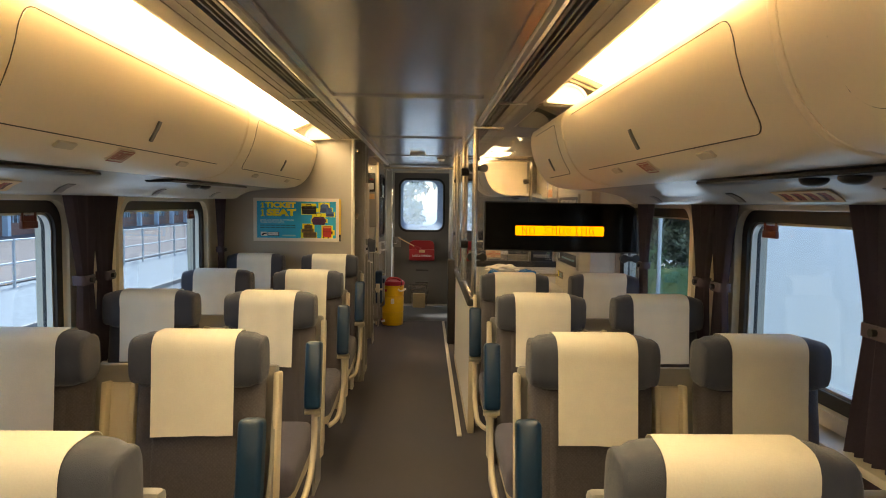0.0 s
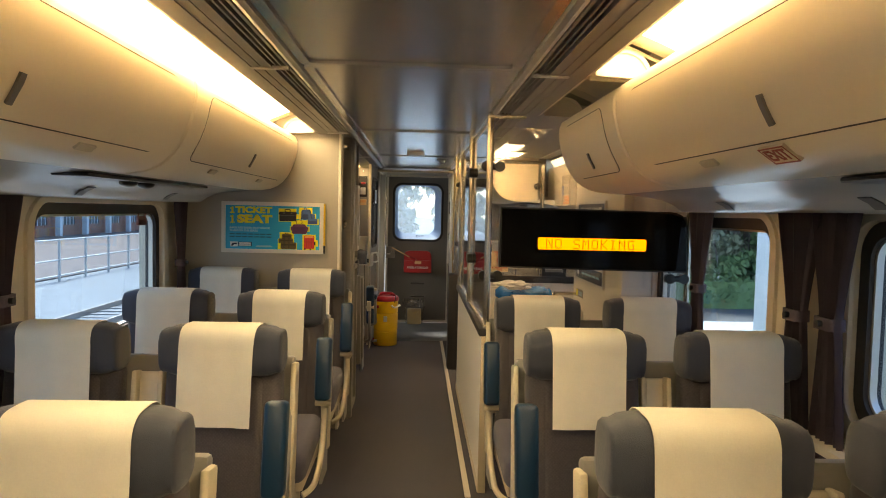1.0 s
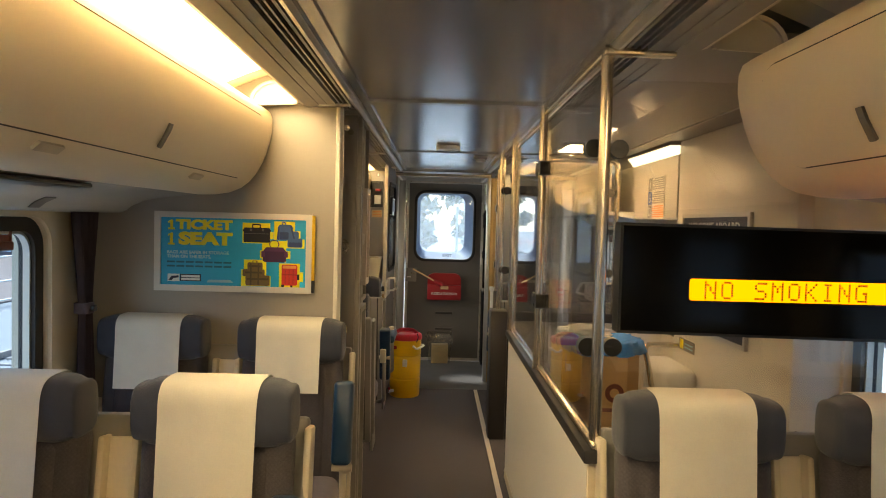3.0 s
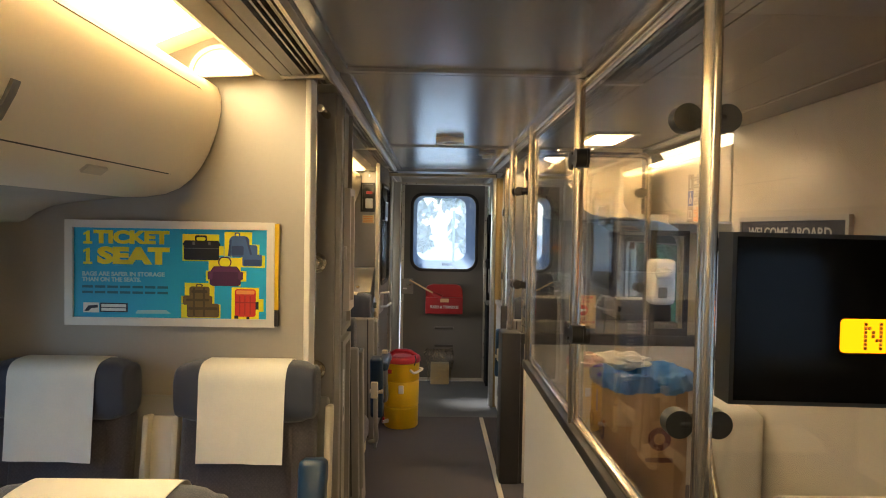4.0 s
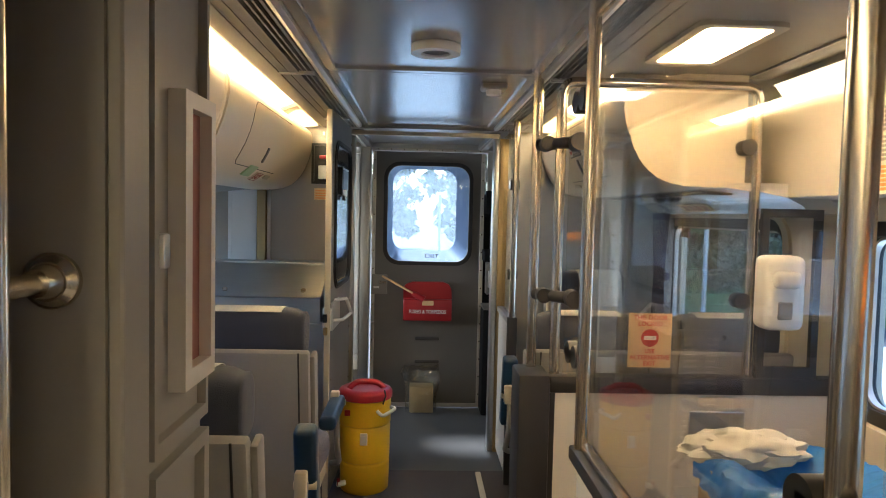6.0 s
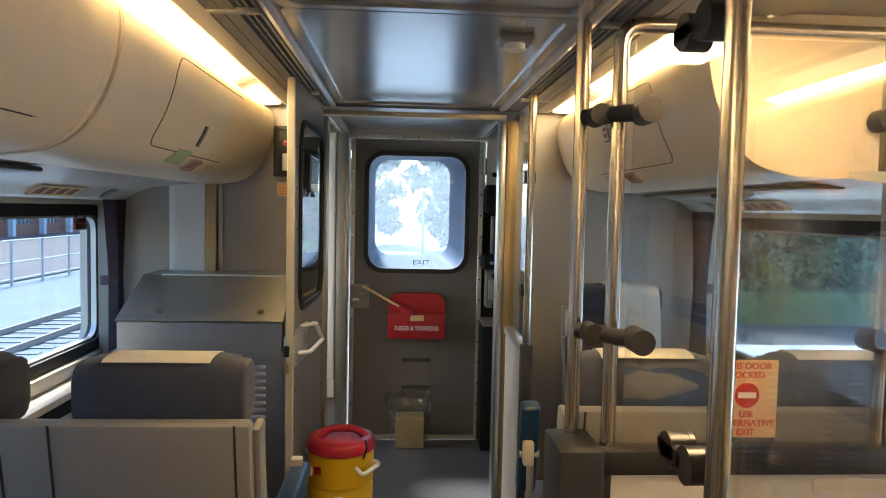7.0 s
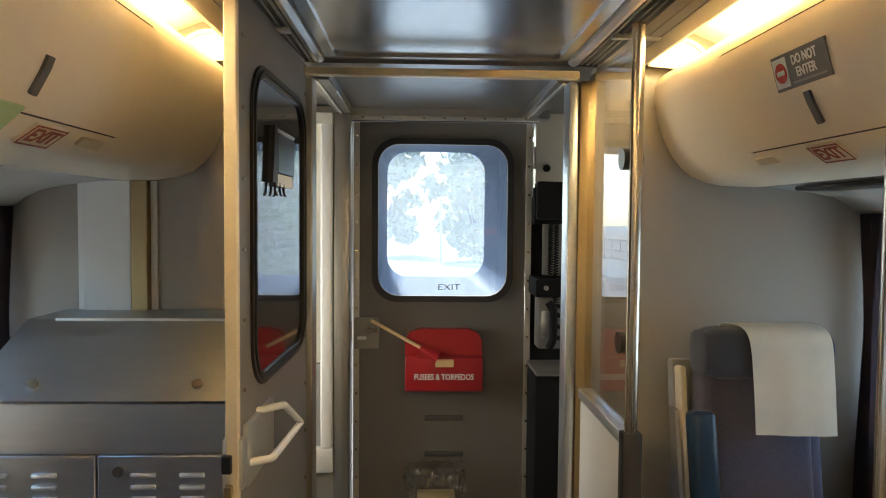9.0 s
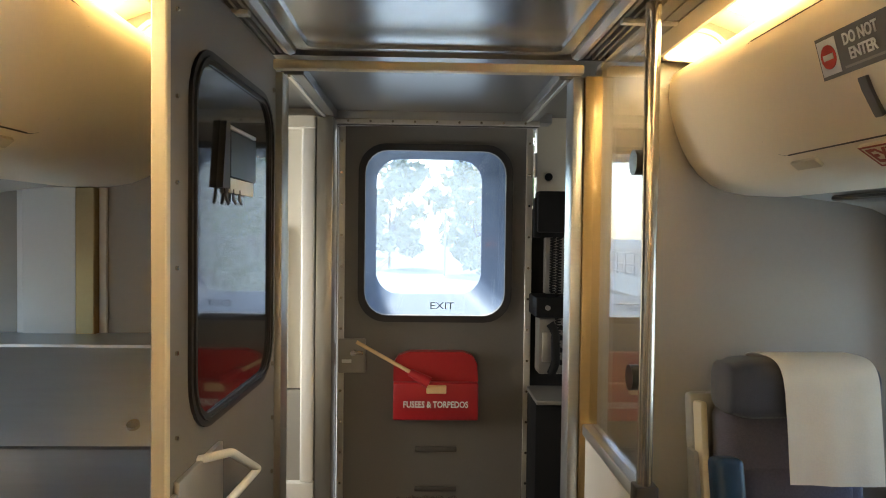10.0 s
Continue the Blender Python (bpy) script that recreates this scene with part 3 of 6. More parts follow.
def luggage_bin(s, y0, y1, latch_y=None, shift=0.0, span=None, ends=()):
    t = thing("luggage_bin", (CX + s * 0.9, (y0 + y1) / 2, 1.53), "cream moulded overhead luggage bin with a closed rounded door", "luggage bin", "overhead bins")
    body = [(CX + s * a, z) for a, z in NOSE] + [(CX + s * 1.15, 1.54), (CX + s * 1.15, 1.93), (CX + s * 0.95, 1.93)]
    bm = run(body, y0 + 0.0015, y1 - 0.0015)
    for y in ends:
        lines = [[(CX + s * on_nose(v, out)[0], y + d, on_nose(v, out)[1]) for v in np.linspace(0.03, LENGTHS[-1] - 0.10, 18)] for d, out in ((-0.016, -0.006), (-0.009, 0.0035), (0.0, 0.006), (0.009, 0.0035), (0.016, -0.006))]
        rows = [[bm.verts.new(q) for q in line] for line in lines]
        for p, q in zip(rows, rows[1:]):
            for k in range(17):
                bm.faces.new((p[k], p[k + 1], q[k + 1], q[k]))
    part("body", bm, BIN, t)
    v0, v1 = 0.128, 0.386
    a, b = span or (y0 + 0.175, y1 - 0.135)
    door = part("bin_door", curved_patch(s, a, b, v0, v1, 0.057, 0.0030, 0.006), BIN, t)
    part("door_gap", outline_on_bin(s, a - 0.0026, b + 0.0026, v0 - 0.0026, v1 + 0.0026, 0.0596, 0.0012, 0.0030), GAP, t, "thin dark gap round the door")
    for v in (v0 - 0.0005, v1 - 0.0005):
        part("door_gap", curved_patch(s, a + 0.06, b - 0.06, v - 0.0013, v + 0.0013, 0.001, 0.0036, 0.006), GAP, t)
    m = latch_y or (y0 + y1) / 2
    part("latch", plate_on_bin(s, m - 0.010, m + 0.010, 0.278, 0.348, 0.009), DOORGREY, door, "dark grey push latch")
    for d in ((-0.42, 0.42) if span is None else (0.30,)):
        if abs(d) < (y1 - y0) / 2 - 0.15:
            part("grip_lip", plate_on_bin(s, m + d - 0.045, m + d + 0.045, 0.405, 0.428, 0.007), CREAMFRAME, t, "moulded cream finger grip")
    t.location.x += shift
    return t


def tangent(s, y, v, out):
    """The pose of a small flat label on the bin's front: x reads along it, y points up it."""
    a, z = on_nose(v, out)
    a1, z1 = on_nose(v - 0.02, out)
    a2, z2 = on_nose(v + 0.02, out)
    up = Vector((s * (a1 - a2), 0, z1 - z2)).normalized()
    along = Vector((0, -s, 0))
    return Matrix.Translation((CX + s * a, y, z)) @ Matrix((along, up, along.cross(up))).transposed().to_4x4()


def exit_label(s, y, tilt=0):
    t = thing("exit_label", (CX + s * 0.80, y, 1.56), "white EXIT sticker with red letters on a bin", "sticker", "exit stickers")
    part("backing", turned(box(-0.052, -0.028, -0.012, 0.052, 0.028, 0.0), tangent(s, y, 0.425, 0.006)), LABELCREAM, t)
    part("border", turned(ring(square(-0.052, -0.028, 0.052, 0.028), square(-0.048, -0.024, 0.048, 0.024), 0.0, 0.0006, lambda u, v, w: (u, v, w)), tangent(s, y, 0.425, 0.006)), LABELRED, t, smooth=False)
    lettering("letters", "EXIT", 0.050, LABELRED, t, tangent(s, y, 0.425, 0.0068), 0.084, bold=0.001)
    return t


for a, b in LEFT_BINS:
    luggage_bin(-1, a, b, shift=-0.030, ends=(a + 0.02,))
for a, b in RIGHT_BINS:
    luggage_bin(1, a, b, shift=0.006, ends=(a + 0.02,))
luggage_bin(-1, *LEFT_BACK[0], shift=0.035, ends=(LEFT_BACK[0][1] - 0.02,))
luggage_bin(-1, *LEFT_BACK[1], 8.41, 0.042, (8.05, 8.83))
luggage_bin(1, *RIGHT_BACK[0], 8.60, -0.045, (8.18, 8.99))
for s, y, shift in ((-1, 3.03, -0.030), (1, 3.19, 0.006), (-1, 8.54, 0.042), (1, 8.655, -0.045), (-1, 1.2, -0.030)):
    exit_label(s, y).location.x += shift
t = thing("paper_label", (CX - 0.8, 8.30, 1.56), "pale green paper label stuck to a bin", "sticker")
part("sheet", turned(box(-0.062, -0.03, -0.010, 0.062, 0.03, 0.0), tangent(-1, 8.355, 0.402, 0.006)), LABELGREEN, t)
t.location.x += 0.042
t = thing("no_entry_label", (CX + 0.74, 8.68, 1.72), "dark grey DO NOT ENTER sticker with red disc", "sticker")
LOW = tangent(1, 8.60, 0.228, 0.0065)
part("sheet", turned(box(-0.095, -0.037, -0.006, 0.095, 0.037, 0.0), LOW), DOORGREY, t)
part("white_field", turned(box(-0.092, -0.031, 0.0, -0.041, 0.031, 0.0006), LOW), INKWHITE, t)
disc = bmesh.new()
bmesh.ops.create_cone(disc, cap_ends=True, segments=28, radius1=0.021, radius2=0.021, depth=0.0006)
part("red_disc", turned(disc, LOW @ Matrix.Translation((-0.066, 0, 0.0010))), INKRED, t)
part("disc_bar", turned(box(-0.080, -0.005, 0.0013, -0.052, 0.005, 0.0019), LOW), INKWHITE, t)
for k, word in enumerate(("DO NOT", "ENTER")):
    lettering("letters", word, 0.027, INKWHITE, t, LOW @ Matrix.Translation((0.022, 0.017 - 0.026 * k, 0.0008)), 0.085 if k == 0 else 0.068, bold=0.0006)
part("text_bar", turned(box(-0.03, -0.029, 0.0, 0.085, -0.025, 0.0006), LOW), RAILGREY, t)
t.location.x -= 0.045

# the glossy panel under the bins, with reading lights
for s, spans in ((-1, [(Y0, 6.05), (6.64, 9.415)]), (1, [(Y0, 5.05), (7.8, 9.415)])):
    for a, b in spans:
        t = thing("trim_service_panel", (CX + s * 1.25, (a + b) / 2, 1.5), "pale glossy service panel between luggage bins and windows", "panel", kind="structure")
        prof = [(1.03, 1.532), (1.10, 1.524), (1.18, 1.516), (1.26, 1.50), (1.31, 1.478), (1.335, 1.458), (1.36, 1.448), (1.472, 1.445), (1.472, 1.47), (1.30, 1.55), (1.03, 1.55)]
        part("panel", run([(CX + s * x, z) for x, z in prof], a, b), UNDER, t)
        y = a + 0.2 if a > 0 else a + 0.25
        while y + 1.3 < b + 0.1:
            x0, x1 = sorted((CX + s * 1.04, CX + s * 1.16))
            part("lamp_strip", box(x0, y, 1.512, x1, min(y + 1.25, b - 0.05), 1.526, 0.004, 1), BLACK, t, "black reading lamp strip")
            for q in (0.45, 0.62):
                pod = bmesh.new()
                bmesh.ops.create_uvsphere(pod, u_segments=14, v_segments=8, radius=0.034)
                part("reading_lamp", turned(pod, Matrix.Translation((CX + s * 1.10, y + q, 1.508)) @ Matrix.Diagonal((1, 1.3, 0.55, 1))), BLACK, t)
            y += 1.9
        ledge = lambda y0, y1, d, m, name, label="": part(name, run([(CX + s * u, z - d) for u, z in ((1.278, 1.4905), (1.312, 1.4755), (1.334, 1.4575), (1.332, 1.4555), (1.310, 1.4730), (1.277, 1.4880))], y0, y1), m, t, label)
        for y in (1.70, 2.63, 3.56, 4.48, 5.41, 9.13):
            if a < y < b - 0.1:
                ledge(y - 0.03, y + 0.03, 0.001, DOORGREY, "seat_number_plate", "small dark seat plate")
        for y in (1.16, 2.90, 8.54):
            if a < y < b - 0.4:
                ledge(y, y + 0.34, 0.001, LABELTAN, "notice", "tan safety notice with red marks")
                for q in range(4):
                    inner = lambda a0, a1, m: part("notice_mark", run([(CX + s * u, z - 0.0022) for u, z in ((1.290, 1.4852), (1.312, 1.4755), (1.326, 1.4640), (1.324, 1.4620), (1.310, 1.4730), (1.289, 1.4830))], a0, a1), m, t)
                    inner(y + 0.035 + 0.075 * q, y + 0.062 + 0.075 * q, LABELRED)
                    inner(y + 0.066 + 0.075 * q, y + 0.082 + 0.075 * q, BROWN)

# ---------- poster bulkhead, luggage niche and closet ----------
wl = solid("wall_poster", box(-1.50, 6.055, 0, -0.505, 6.125, 2.1), WALLGREY, "taupe laminate bulkhead behind the last row", "wall")
bm = box(-0.505, 6.035, 0, -0.487, 6.13, 1.935, 0.003, 1)
bm = box(-0.655, 6.035, 1.915, -0.4875, 6.06, 1.936, 0.003, 1, bm)
bm = box(-0.668, 6.035, 1.915, -0.655, 6.06, 1.965, 0.003, 1, bm)
solid("trim_bulkhead_edge", bm, WALLWHITE, "cream-white edging round the bulkhead's free edge", "trim")
solid("wall_niche", box(-1.38, 6.125, 0, -1.35, 6.27, 2.1), CLOSET, "dim grey back of the luggage niche", "wall")
solid("ceiling_niche", box(-1.38, 6.125, 1.905, -0.43, 6.63, 1.95), CLOSET, "grey panel over the luggage niche and closet", "ceiling")
cl = thing("wall_closet", (-0.95, 6.45, 0), "grey laminate equipment closet with framed panels beside the aisle", "closet", kind="structure")
part("carcass", box(-1.50, 6.27, 0, -0.445, 6.628, 1.905), CLOSET, cl)
part("post", box(-0.446, 6.275, 0, -0.425, 6.325, 1.90, 0.004, 1), CLOSET, cl)
part("post", box(-0.446, 6.33, 0, -0.432, 6.375, 1.90, 0.004, 1), CLOSET, cl)
west = lambda u, v, w: (w, u, v)
part("panel_frame", ring(square(6.385, 1.06, 6.625, 1.90), square(6.40, 1.08, 6.612, 1.885), -0.445, -0.430, west), CLOSET, cl)
part("lower_panel", ring(square(6.385, 0.03, 6.625, 1.035), square(6.41, 0.06, 6.60, 1.01), -0.445, -0.428, west), CLOSET, cl)
part("slot_frame", ring(square(6.475, 1.135, 6.622, 1.595), square(6.505, 1.165, 6.60, 1.57), -0.445, -0.418, west), POSTFRAME, cl, "aluminium frame round the tool slot")
part("slot", box(-0.446, 6.50, 1.16, -0.438, 6.605, 1.575), SLOTRED, cl, "red-brown recess behind the slot")
part("knob", box(-0.440, 6.40, 1.33, -0.422, 6.425, 1.38, 0.004), ALU, cl)
sign = thing("wheelchair_sticker", (-0.427, 6.52, 0.75), "small white and blue access sticker on the closet", "sticker")
part("sheet", box(-0.4450, 6.47, 0.70, -0.4425, 6.55, 0.90), INKWHITE, sign)
part("mark", ring(oval(6.485, 0.72, 6.535, 0.77, 0.025), oval(6.495, 0.73, 6.525, 0.76, 0.015), -0.4428, -0.4415, west), INKNAVY, sign)
part("mark", box(-0.4428, 6.50, 0.77, -0.4415, 6.52, 0.86), INKNAVY, sign)
for z in (1.326, 0.955, 1.83):
    rx = -0.505 if z < 1.8 else -0.475
    g = thing("grab_rail", (-0.50, 6.2, z), "polished steel luggage rail across the niche", "grab rail", "niche rails")
    part("bar", rod((rx, 6.128, z), (rx, 6.27, z), 0.0125, 18), CHROME, g)
    if z < 1.8:
        fl = rod((rx, 6.262, z), (rx, 6.27, z), 0.034, 28, None, 0.034)
        fl = rod((rx, 6.252, z), (rx, 6.262, z), 0.024, 28, fl, 0.032)
        part("flange", rod((rx, 6.228, z), (rx, 6.252, z), 0.0165, 24, fl, 0.022), CHROME, g)
solid("trim_niche_post", rod((-0.498, 6.15, 0), (-0.498, 6.15, 1.9), 0.010), CHROME, "slim steel upright at the niche", "trim")

# ---------- poster ----------
po = thing("framed_poster", (-0.92, 6.04, 1.135), "turquoise luggage poster in a brushed aluminium frame on the bulkhead", "poster")
PX = lambda px: -1.236 + (px - 65) / 1032 * 0.639
PZ = lambda py: 1.460 - (py - 38) / 529 * 0.324
south = lambda u, v, w: (u, w, v)
part("frame", ring(square(-1.236, 1.136, -0.595, 1.460), square(-1.212, 1.160, -0.619, 1.436), 6.030, 6.054, south), POSTFRAME, po, smooth=False)
part("print", box(-1.213, 6.040, 1.159, -0.618, 6.052, 1.437), TEAL, po, "turquoise printed sheet")
part("edge_board", box(-0.595, 6.034, 1.19, -0.584, 6.050, 1.456), YELLOW, po, "yellow board edge")
part("edge_board", box(-0.595, 6.034, 1.139, -0.584, 6.050, 1.19), INKBLACK, po)


def flat(name, pts, mat, lift, label=""):
    part(name, slab([(PX(x), PZ(y)) for x, y in pts], 6.0400 - lift, 6.0405, south), mat, po, label, smooth=False)


def rect(x0, y0, x1, y1):
    return [(x0, y0), (x1, y0), (x1, y1), (x0, y1)]


for top, word, size, wide in ((126, "TICKET", 0.052, 0.232), (220, "SEAT", 0.066, 0.222)):
    lettering("headline", word, size, POSTYEL, po, face_south(PX(388 if top == 126 else 396), 6.0392, PZ(top)), wide, bold=0.0030 if top == 126 else 0.0042)
    h = 33 if top == 126 else 41
    flat("headline", [(150, top - h + 12), (172, top - h), (182, top - h), (182, top + h - 12), (194, top + h - 12), (194, top + h), (150, top + h), (150, top + h - 12), (163, top + h - 12), (163, top - h + 17), (150, top - h + 24)], POSTYEL, 0.0012)
lettering("small_print", "BAGS ARE SAFER IN STORAGE", 0.018, INKPALE, po, face_south(PX(348), 6.0392, PZ(310)), 0.252, bold=0.0006)
lettering("small_print", "THAN ON THE SEATS.", 0.018, INKPALE, po, face_south(PX(290), 6.0392, PZ(338)), 0.180, bold=0.0006)
for y, x1 in ((374, 578), (402, 580)):
    for a in range(145, x1 - 20, 62):
        flat("print_bar", rect(a, y - 6, min(a + 52, x1), y + 6), INKTEAL, 0.0006)
flat("logo", rect(150, 455, 228, 505), INKWHITE, 0.0006)
flat("logo", [(156, 498), (175, 470), (222, 466), (222, 480), (190, 484), (176, 498)], INKNAVY, 0.0012)
flat("logo", rect(232, 455, 370, 502), INKNAVY, 0.0006)
flat("logo", rect(240, 462, 362, 477), INKWHITE, 0.0012)
flat("logo", rect(240, 482, 362, 496), INKWHITE, 0.0012)
flat("print_bar", [(410, 500), (420, 490), (560, 488), (585, 506), (410, 508)], INKBLUE, 0.0006)
for block in (rect(640, 102, 822, 238), rect(655, 160, 845, 208), rect(848, 88, 985, 212), rect(930, 205, 1050, 266), rect(985, 150, 1022, 205),
              rect(770, 218, 930, 362), rect(757, 285, 958, 338), rect(652, 348, 800, 525), rect(635, 455, 830, 525), rect(635, 415, 680, 452),
              rect(885, 368, 1022, 528), rect(900, 425, 1045, 490)):
    flat("yellow_block", block, POSTYEL, 0.0004 + 0.0002 * random.random())
flat("briefcase", oval(648, 134, 822, 232, 9), INKBLACK, 0.0012)
flat("briefcase", oval(642, 146, 828, 160, 4), INKBLACK, 0.0014)
for x in (690, 768):
    flat("briefcase_latch", rect(x, 140, x + 12, 156), INKGREY, 0.0017)
flat("briefcase_seam", rect(652, 172, 818, 175), INKGREY, 0.0016)
part("briefcase_handle", ring(oval(PX(702), PZ(138), PX(762), PZ(108), 0.006), oval(PX(710), PZ(134), PX(754), PZ(117), 0.004), 6.0385, 6.04, south), INKBLACK, po)
flat("backpack", oval(872, 108, 972, 214, 26), INKDENIM, 0.0012)
flat("backpack", oval(930, 152, 1012, 214, 14), INKDENIM, 0.0013)
flat("backpack", oval(938, 200, 1036, 260, 10), INKDENIM, 0.0014)
flat("backpack_pocket", oval(884, 158, 944, 206, 8), INKNAVYBLUE, 0.0016)
flat("backpack_strap", [(866, 210), (874, 130), (884, 126), (880, 212)], INKNAVYBLUE, 0.0017)
flat("backpack_strap", [(952, 112), (962, 112), (986, 200), (976, 202)], INKNAVYBLUE, 0.0017)
flat("backpack_base", oval(946, 226, 1030, 256, 8), INKNAVYBLUE, 0.0017)
part("backpack_loop", ring(oval(PX(898), PZ(112), PX(926), PZ(90), 0.006), oval(PX(904), PZ(110), PX(920), PZ(96), 0.003), 6.0385, 6.04, south), INKDENIM, po)
flat("handbag", [(796, 262), (910, 262), (932, 292), (930, 352), (918, 362), (790, 362), (776, 352), (776, 292)], INKPURPLE, 0.0012)
flat("handbag_flap", [(800, 264), (906, 264), (922, 290), (784, 290)], INKPLUM, 0.0015)
flat("handbag_side", oval(766, 288, 790, 330, 8), INKPLUM, 0.0015)
flat("handbag_side", oval(918, 288, 942, 330, 8), INKPLUM, 0.0015)
part("handbag_handle", ring(oval(PX(818), PZ(266), PX(884), PZ(214), 0.015), oval(PX(824), PZ(264), PX(878), PZ(220), 0.012), 6.0385, 6.04, south), INKPURPLE, po)
flat("duffel_bag", oval(676, 366, 776, 420, 12), INKKHAKI, 0.0012)
flat("duffel_bag", oval(644, 412, 790, 460, 10), INKKHAKI, 0.0013)
flat("duffel_bag", oval(664, 452, 824, 522, 12), INKKHAKI, 0.0014)
for x, y, u, v in ((686, 384, 766, 398), (660, 428, 776, 440), (672, 470, 816, 484)):
    flat("duffel_fold", oval(x, y, u, v, 5), INKOLIVE, 0.0017)
for x in (694, 744):
    flat("duffel_strap", rect(x, 372, x + 10, 518), INKOLIVE, 0.0019)
part("duffel_loop", ring(oval(PX(708), PZ(368), PX(742), PZ(354), 0.004), oval(PX(714), PZ(366), PX(736), PZ(359), 0.002), 6.0385, 6.04, south), INKOLIVE, po)
flat("suitcase", oval(902, 376, 1006, 516, 14), INKRED, 0.0012)
flat("suitcase_top", oval(908, 382, 1000, 402, 7), INKORANGE, 0.0015)
for x in (924, 950, 976):
    flat("suitcase_rib", rect(x, 410, x + 5, 506), INKMAROON, 0.0016)
flat("suitcase_strap", rect(904, 440, 1004, 447), INKMAROON, 0.0017)
flat("suitcase_wheel", rect(900, 510, 920, 526), INKBLACK, 0.0013)
flat("suitcase_wheel", rect(960, 515, 975, 528), INKBLACK, 0.0013)
flat("suitcase_handle", rect(1005, 440, 1020, 478), INKBLACK, 0.0013)

# ---------- the glazed partition along the aisle ----------
def clamp(parent, x, y, z):
    c = part("clamp", rod((x - 0.034, y, z), (x + 0.034, y, z), 0.017, 14), BLACK, parent, "black glass clamp")
    for d in (-0.036, 0.036):
        part("clamp_disc", rod((x + d, y - 0.016, z), (x + d, y + 0.016, z), 0.026, 22), BLACK, c)


ap = thing("glass_partition", (0.355, 6.1, 0), "low white partition with glass panes and steel posts beside the aisle", "partition")
part("low_wall", box(0.338, 5.07, 0.03, 0.372, 7.08, 0.805), LAMINATE, ap, "white laminate lower wall")
part("kick_plate", box(0.334, 5.07, 0.0, 0.376, 7.08, 0.05, 0.002, 1), CREAM, ap)
part("cap_rail", box(0.322, 5.045, 0.805, 0.385, 7.11, 0.842, 0.006), RUBBER, ap, "black capping rail")
part("chrome_strip", box(0.342, 5.05, 0.842, 0.366, 7.10, 0.858, 0.003), CHROME, ap)
part("end_trim", box(0.336, 5.058, 0.0, 0.374, 5.07, 0.805, 0.002, 1), CREAMFRAME, ap)
for x, y in ((0.360, 5.09), (0.345, 6.065), (0.345, 7.075)):
    part("post", rod((x, y, 0.842), (x, y, 1.925), 0.0165, 24), CHROME, ap, "polished steel post")
part("head_rail", tube([(0.355, 5.09, 1.905), (0.355, 7.08, 1.905)], 0.011), CHROME, ap)
part("head_rail", box(0.34, 5.04, 1.89, 0.53, 5.075, 1.915, 0.004), CHROME, ap)
for a, b in ((5.115, 6.02), (6.10, 7.055)):
    g = part("pane", box(0.352, a, 0.865, 0.358, b, 1.86), PARTGLASS, ap, smooth=False)
    g.visible_shadow = False
for x, y, high, low in ((0.345, 6.065, 1.675, 1.13), (0.362, 7.238, 1.72, 1.05)):
    for z in (high, low):
        b = None
        for d in ((-0.038, 0.038) if y < 7 else (-0.060, 0.010)):
            b = rod((x - 0.020, y + d, z), (x + 0.012, y + d, z), 0.030, 24, b)
            b = rod((x + 0.013, y + d, z), (x + 0.021, y + d, z), 0.030, 24, b)
        b = box(x - 0.020, y - 0.05, z - 0.016, x - 0.004, y + 0.05, z + 0.016, 0.004, 1, b)
        part("clamp", b, BLACK, ap, "black glass clamp")

# the pane across the seats, which carries the moving-letter sign
cp = thing("cross_pane", (0.9, 5.2, 0), "clear glass screen behind the last seats held by black clamps", "glass screen")
g = part("pane", box(0.395, 5.202, 0.86, 1.43, 5.208, 1.86), PARTGLASS, cp, smooth=False)
g.visible_shadow = False
for x, z in ((0.385, 1.66), (0.385, 1.10)):
    clamp(cp, x, 5.180, z)
clamp(cp, 1.36, 5.180, 1.10)
part("wall_post", rod((1.425, 5.2, 0.0), (1.425, 5.2, 1.5), 0.014), CHROME, cp)

ss = thing("message_sign", (0.9, 5.15, 1.14), "black electronic message sign lit amber with NO SMOKING", "electronic sign")
outline = [(0.424, 1.455), (1.30, 1.447)] + [(1.33 + 0.0, 1.444), (1.365, 1.428), (1.388, 1.40)] + [(1.398, 1.135), (0.424, 1.147)]
part("case", slab(outline, 5.135, 5.195, south), BLACK, ss, "glossy black sign case", smooth=False)
part("window", slab([(0.432, 1.447), (1.296, 1.439), (1.36, 1.42), (1.38, 1.395), (1.39, 1.143), (0.432, 1.155)], 5.133, 5.136, south), material("sign_glass", (0.004, 0.004, 0.004), 0.12, vary=0.05, spec=0.18), ss, smooth=False)
part("display", slab(oval(0.620, 1.243, 1.178, 1.3035, 0.008), 5.131, 5.134, south), LED, ss, "lit amber display")
GLYPHS = {"N": "10001 11001 10101 10101 10011 10001 10001", "O": "01110 10001 10001 10001 10001 10001 01110", "S": "01111 10000 10000 01110 00001 00001 11110",
          "M": "10001 11011 10101 10101 10001 10001 10001", "K": "10001 10010 10100 11000 10100 10010 10001", "I": "01110 00100 00100 00100 00100 00100 01110",
          "G": "01111 10000 10000 10011 10001 10001 01111", " ": "00000 00000 00000 00000 00000 00000 00000"}
part("back_display", slab(oval(0.620, 1.243, 1.178, 1.3035, 0.008), 5.194, 5.197, south), LED, ss, "lit amber display on the far side")
LEDOFF = material("led_dark", (0.52, 0.21, 0.02), 0.6)
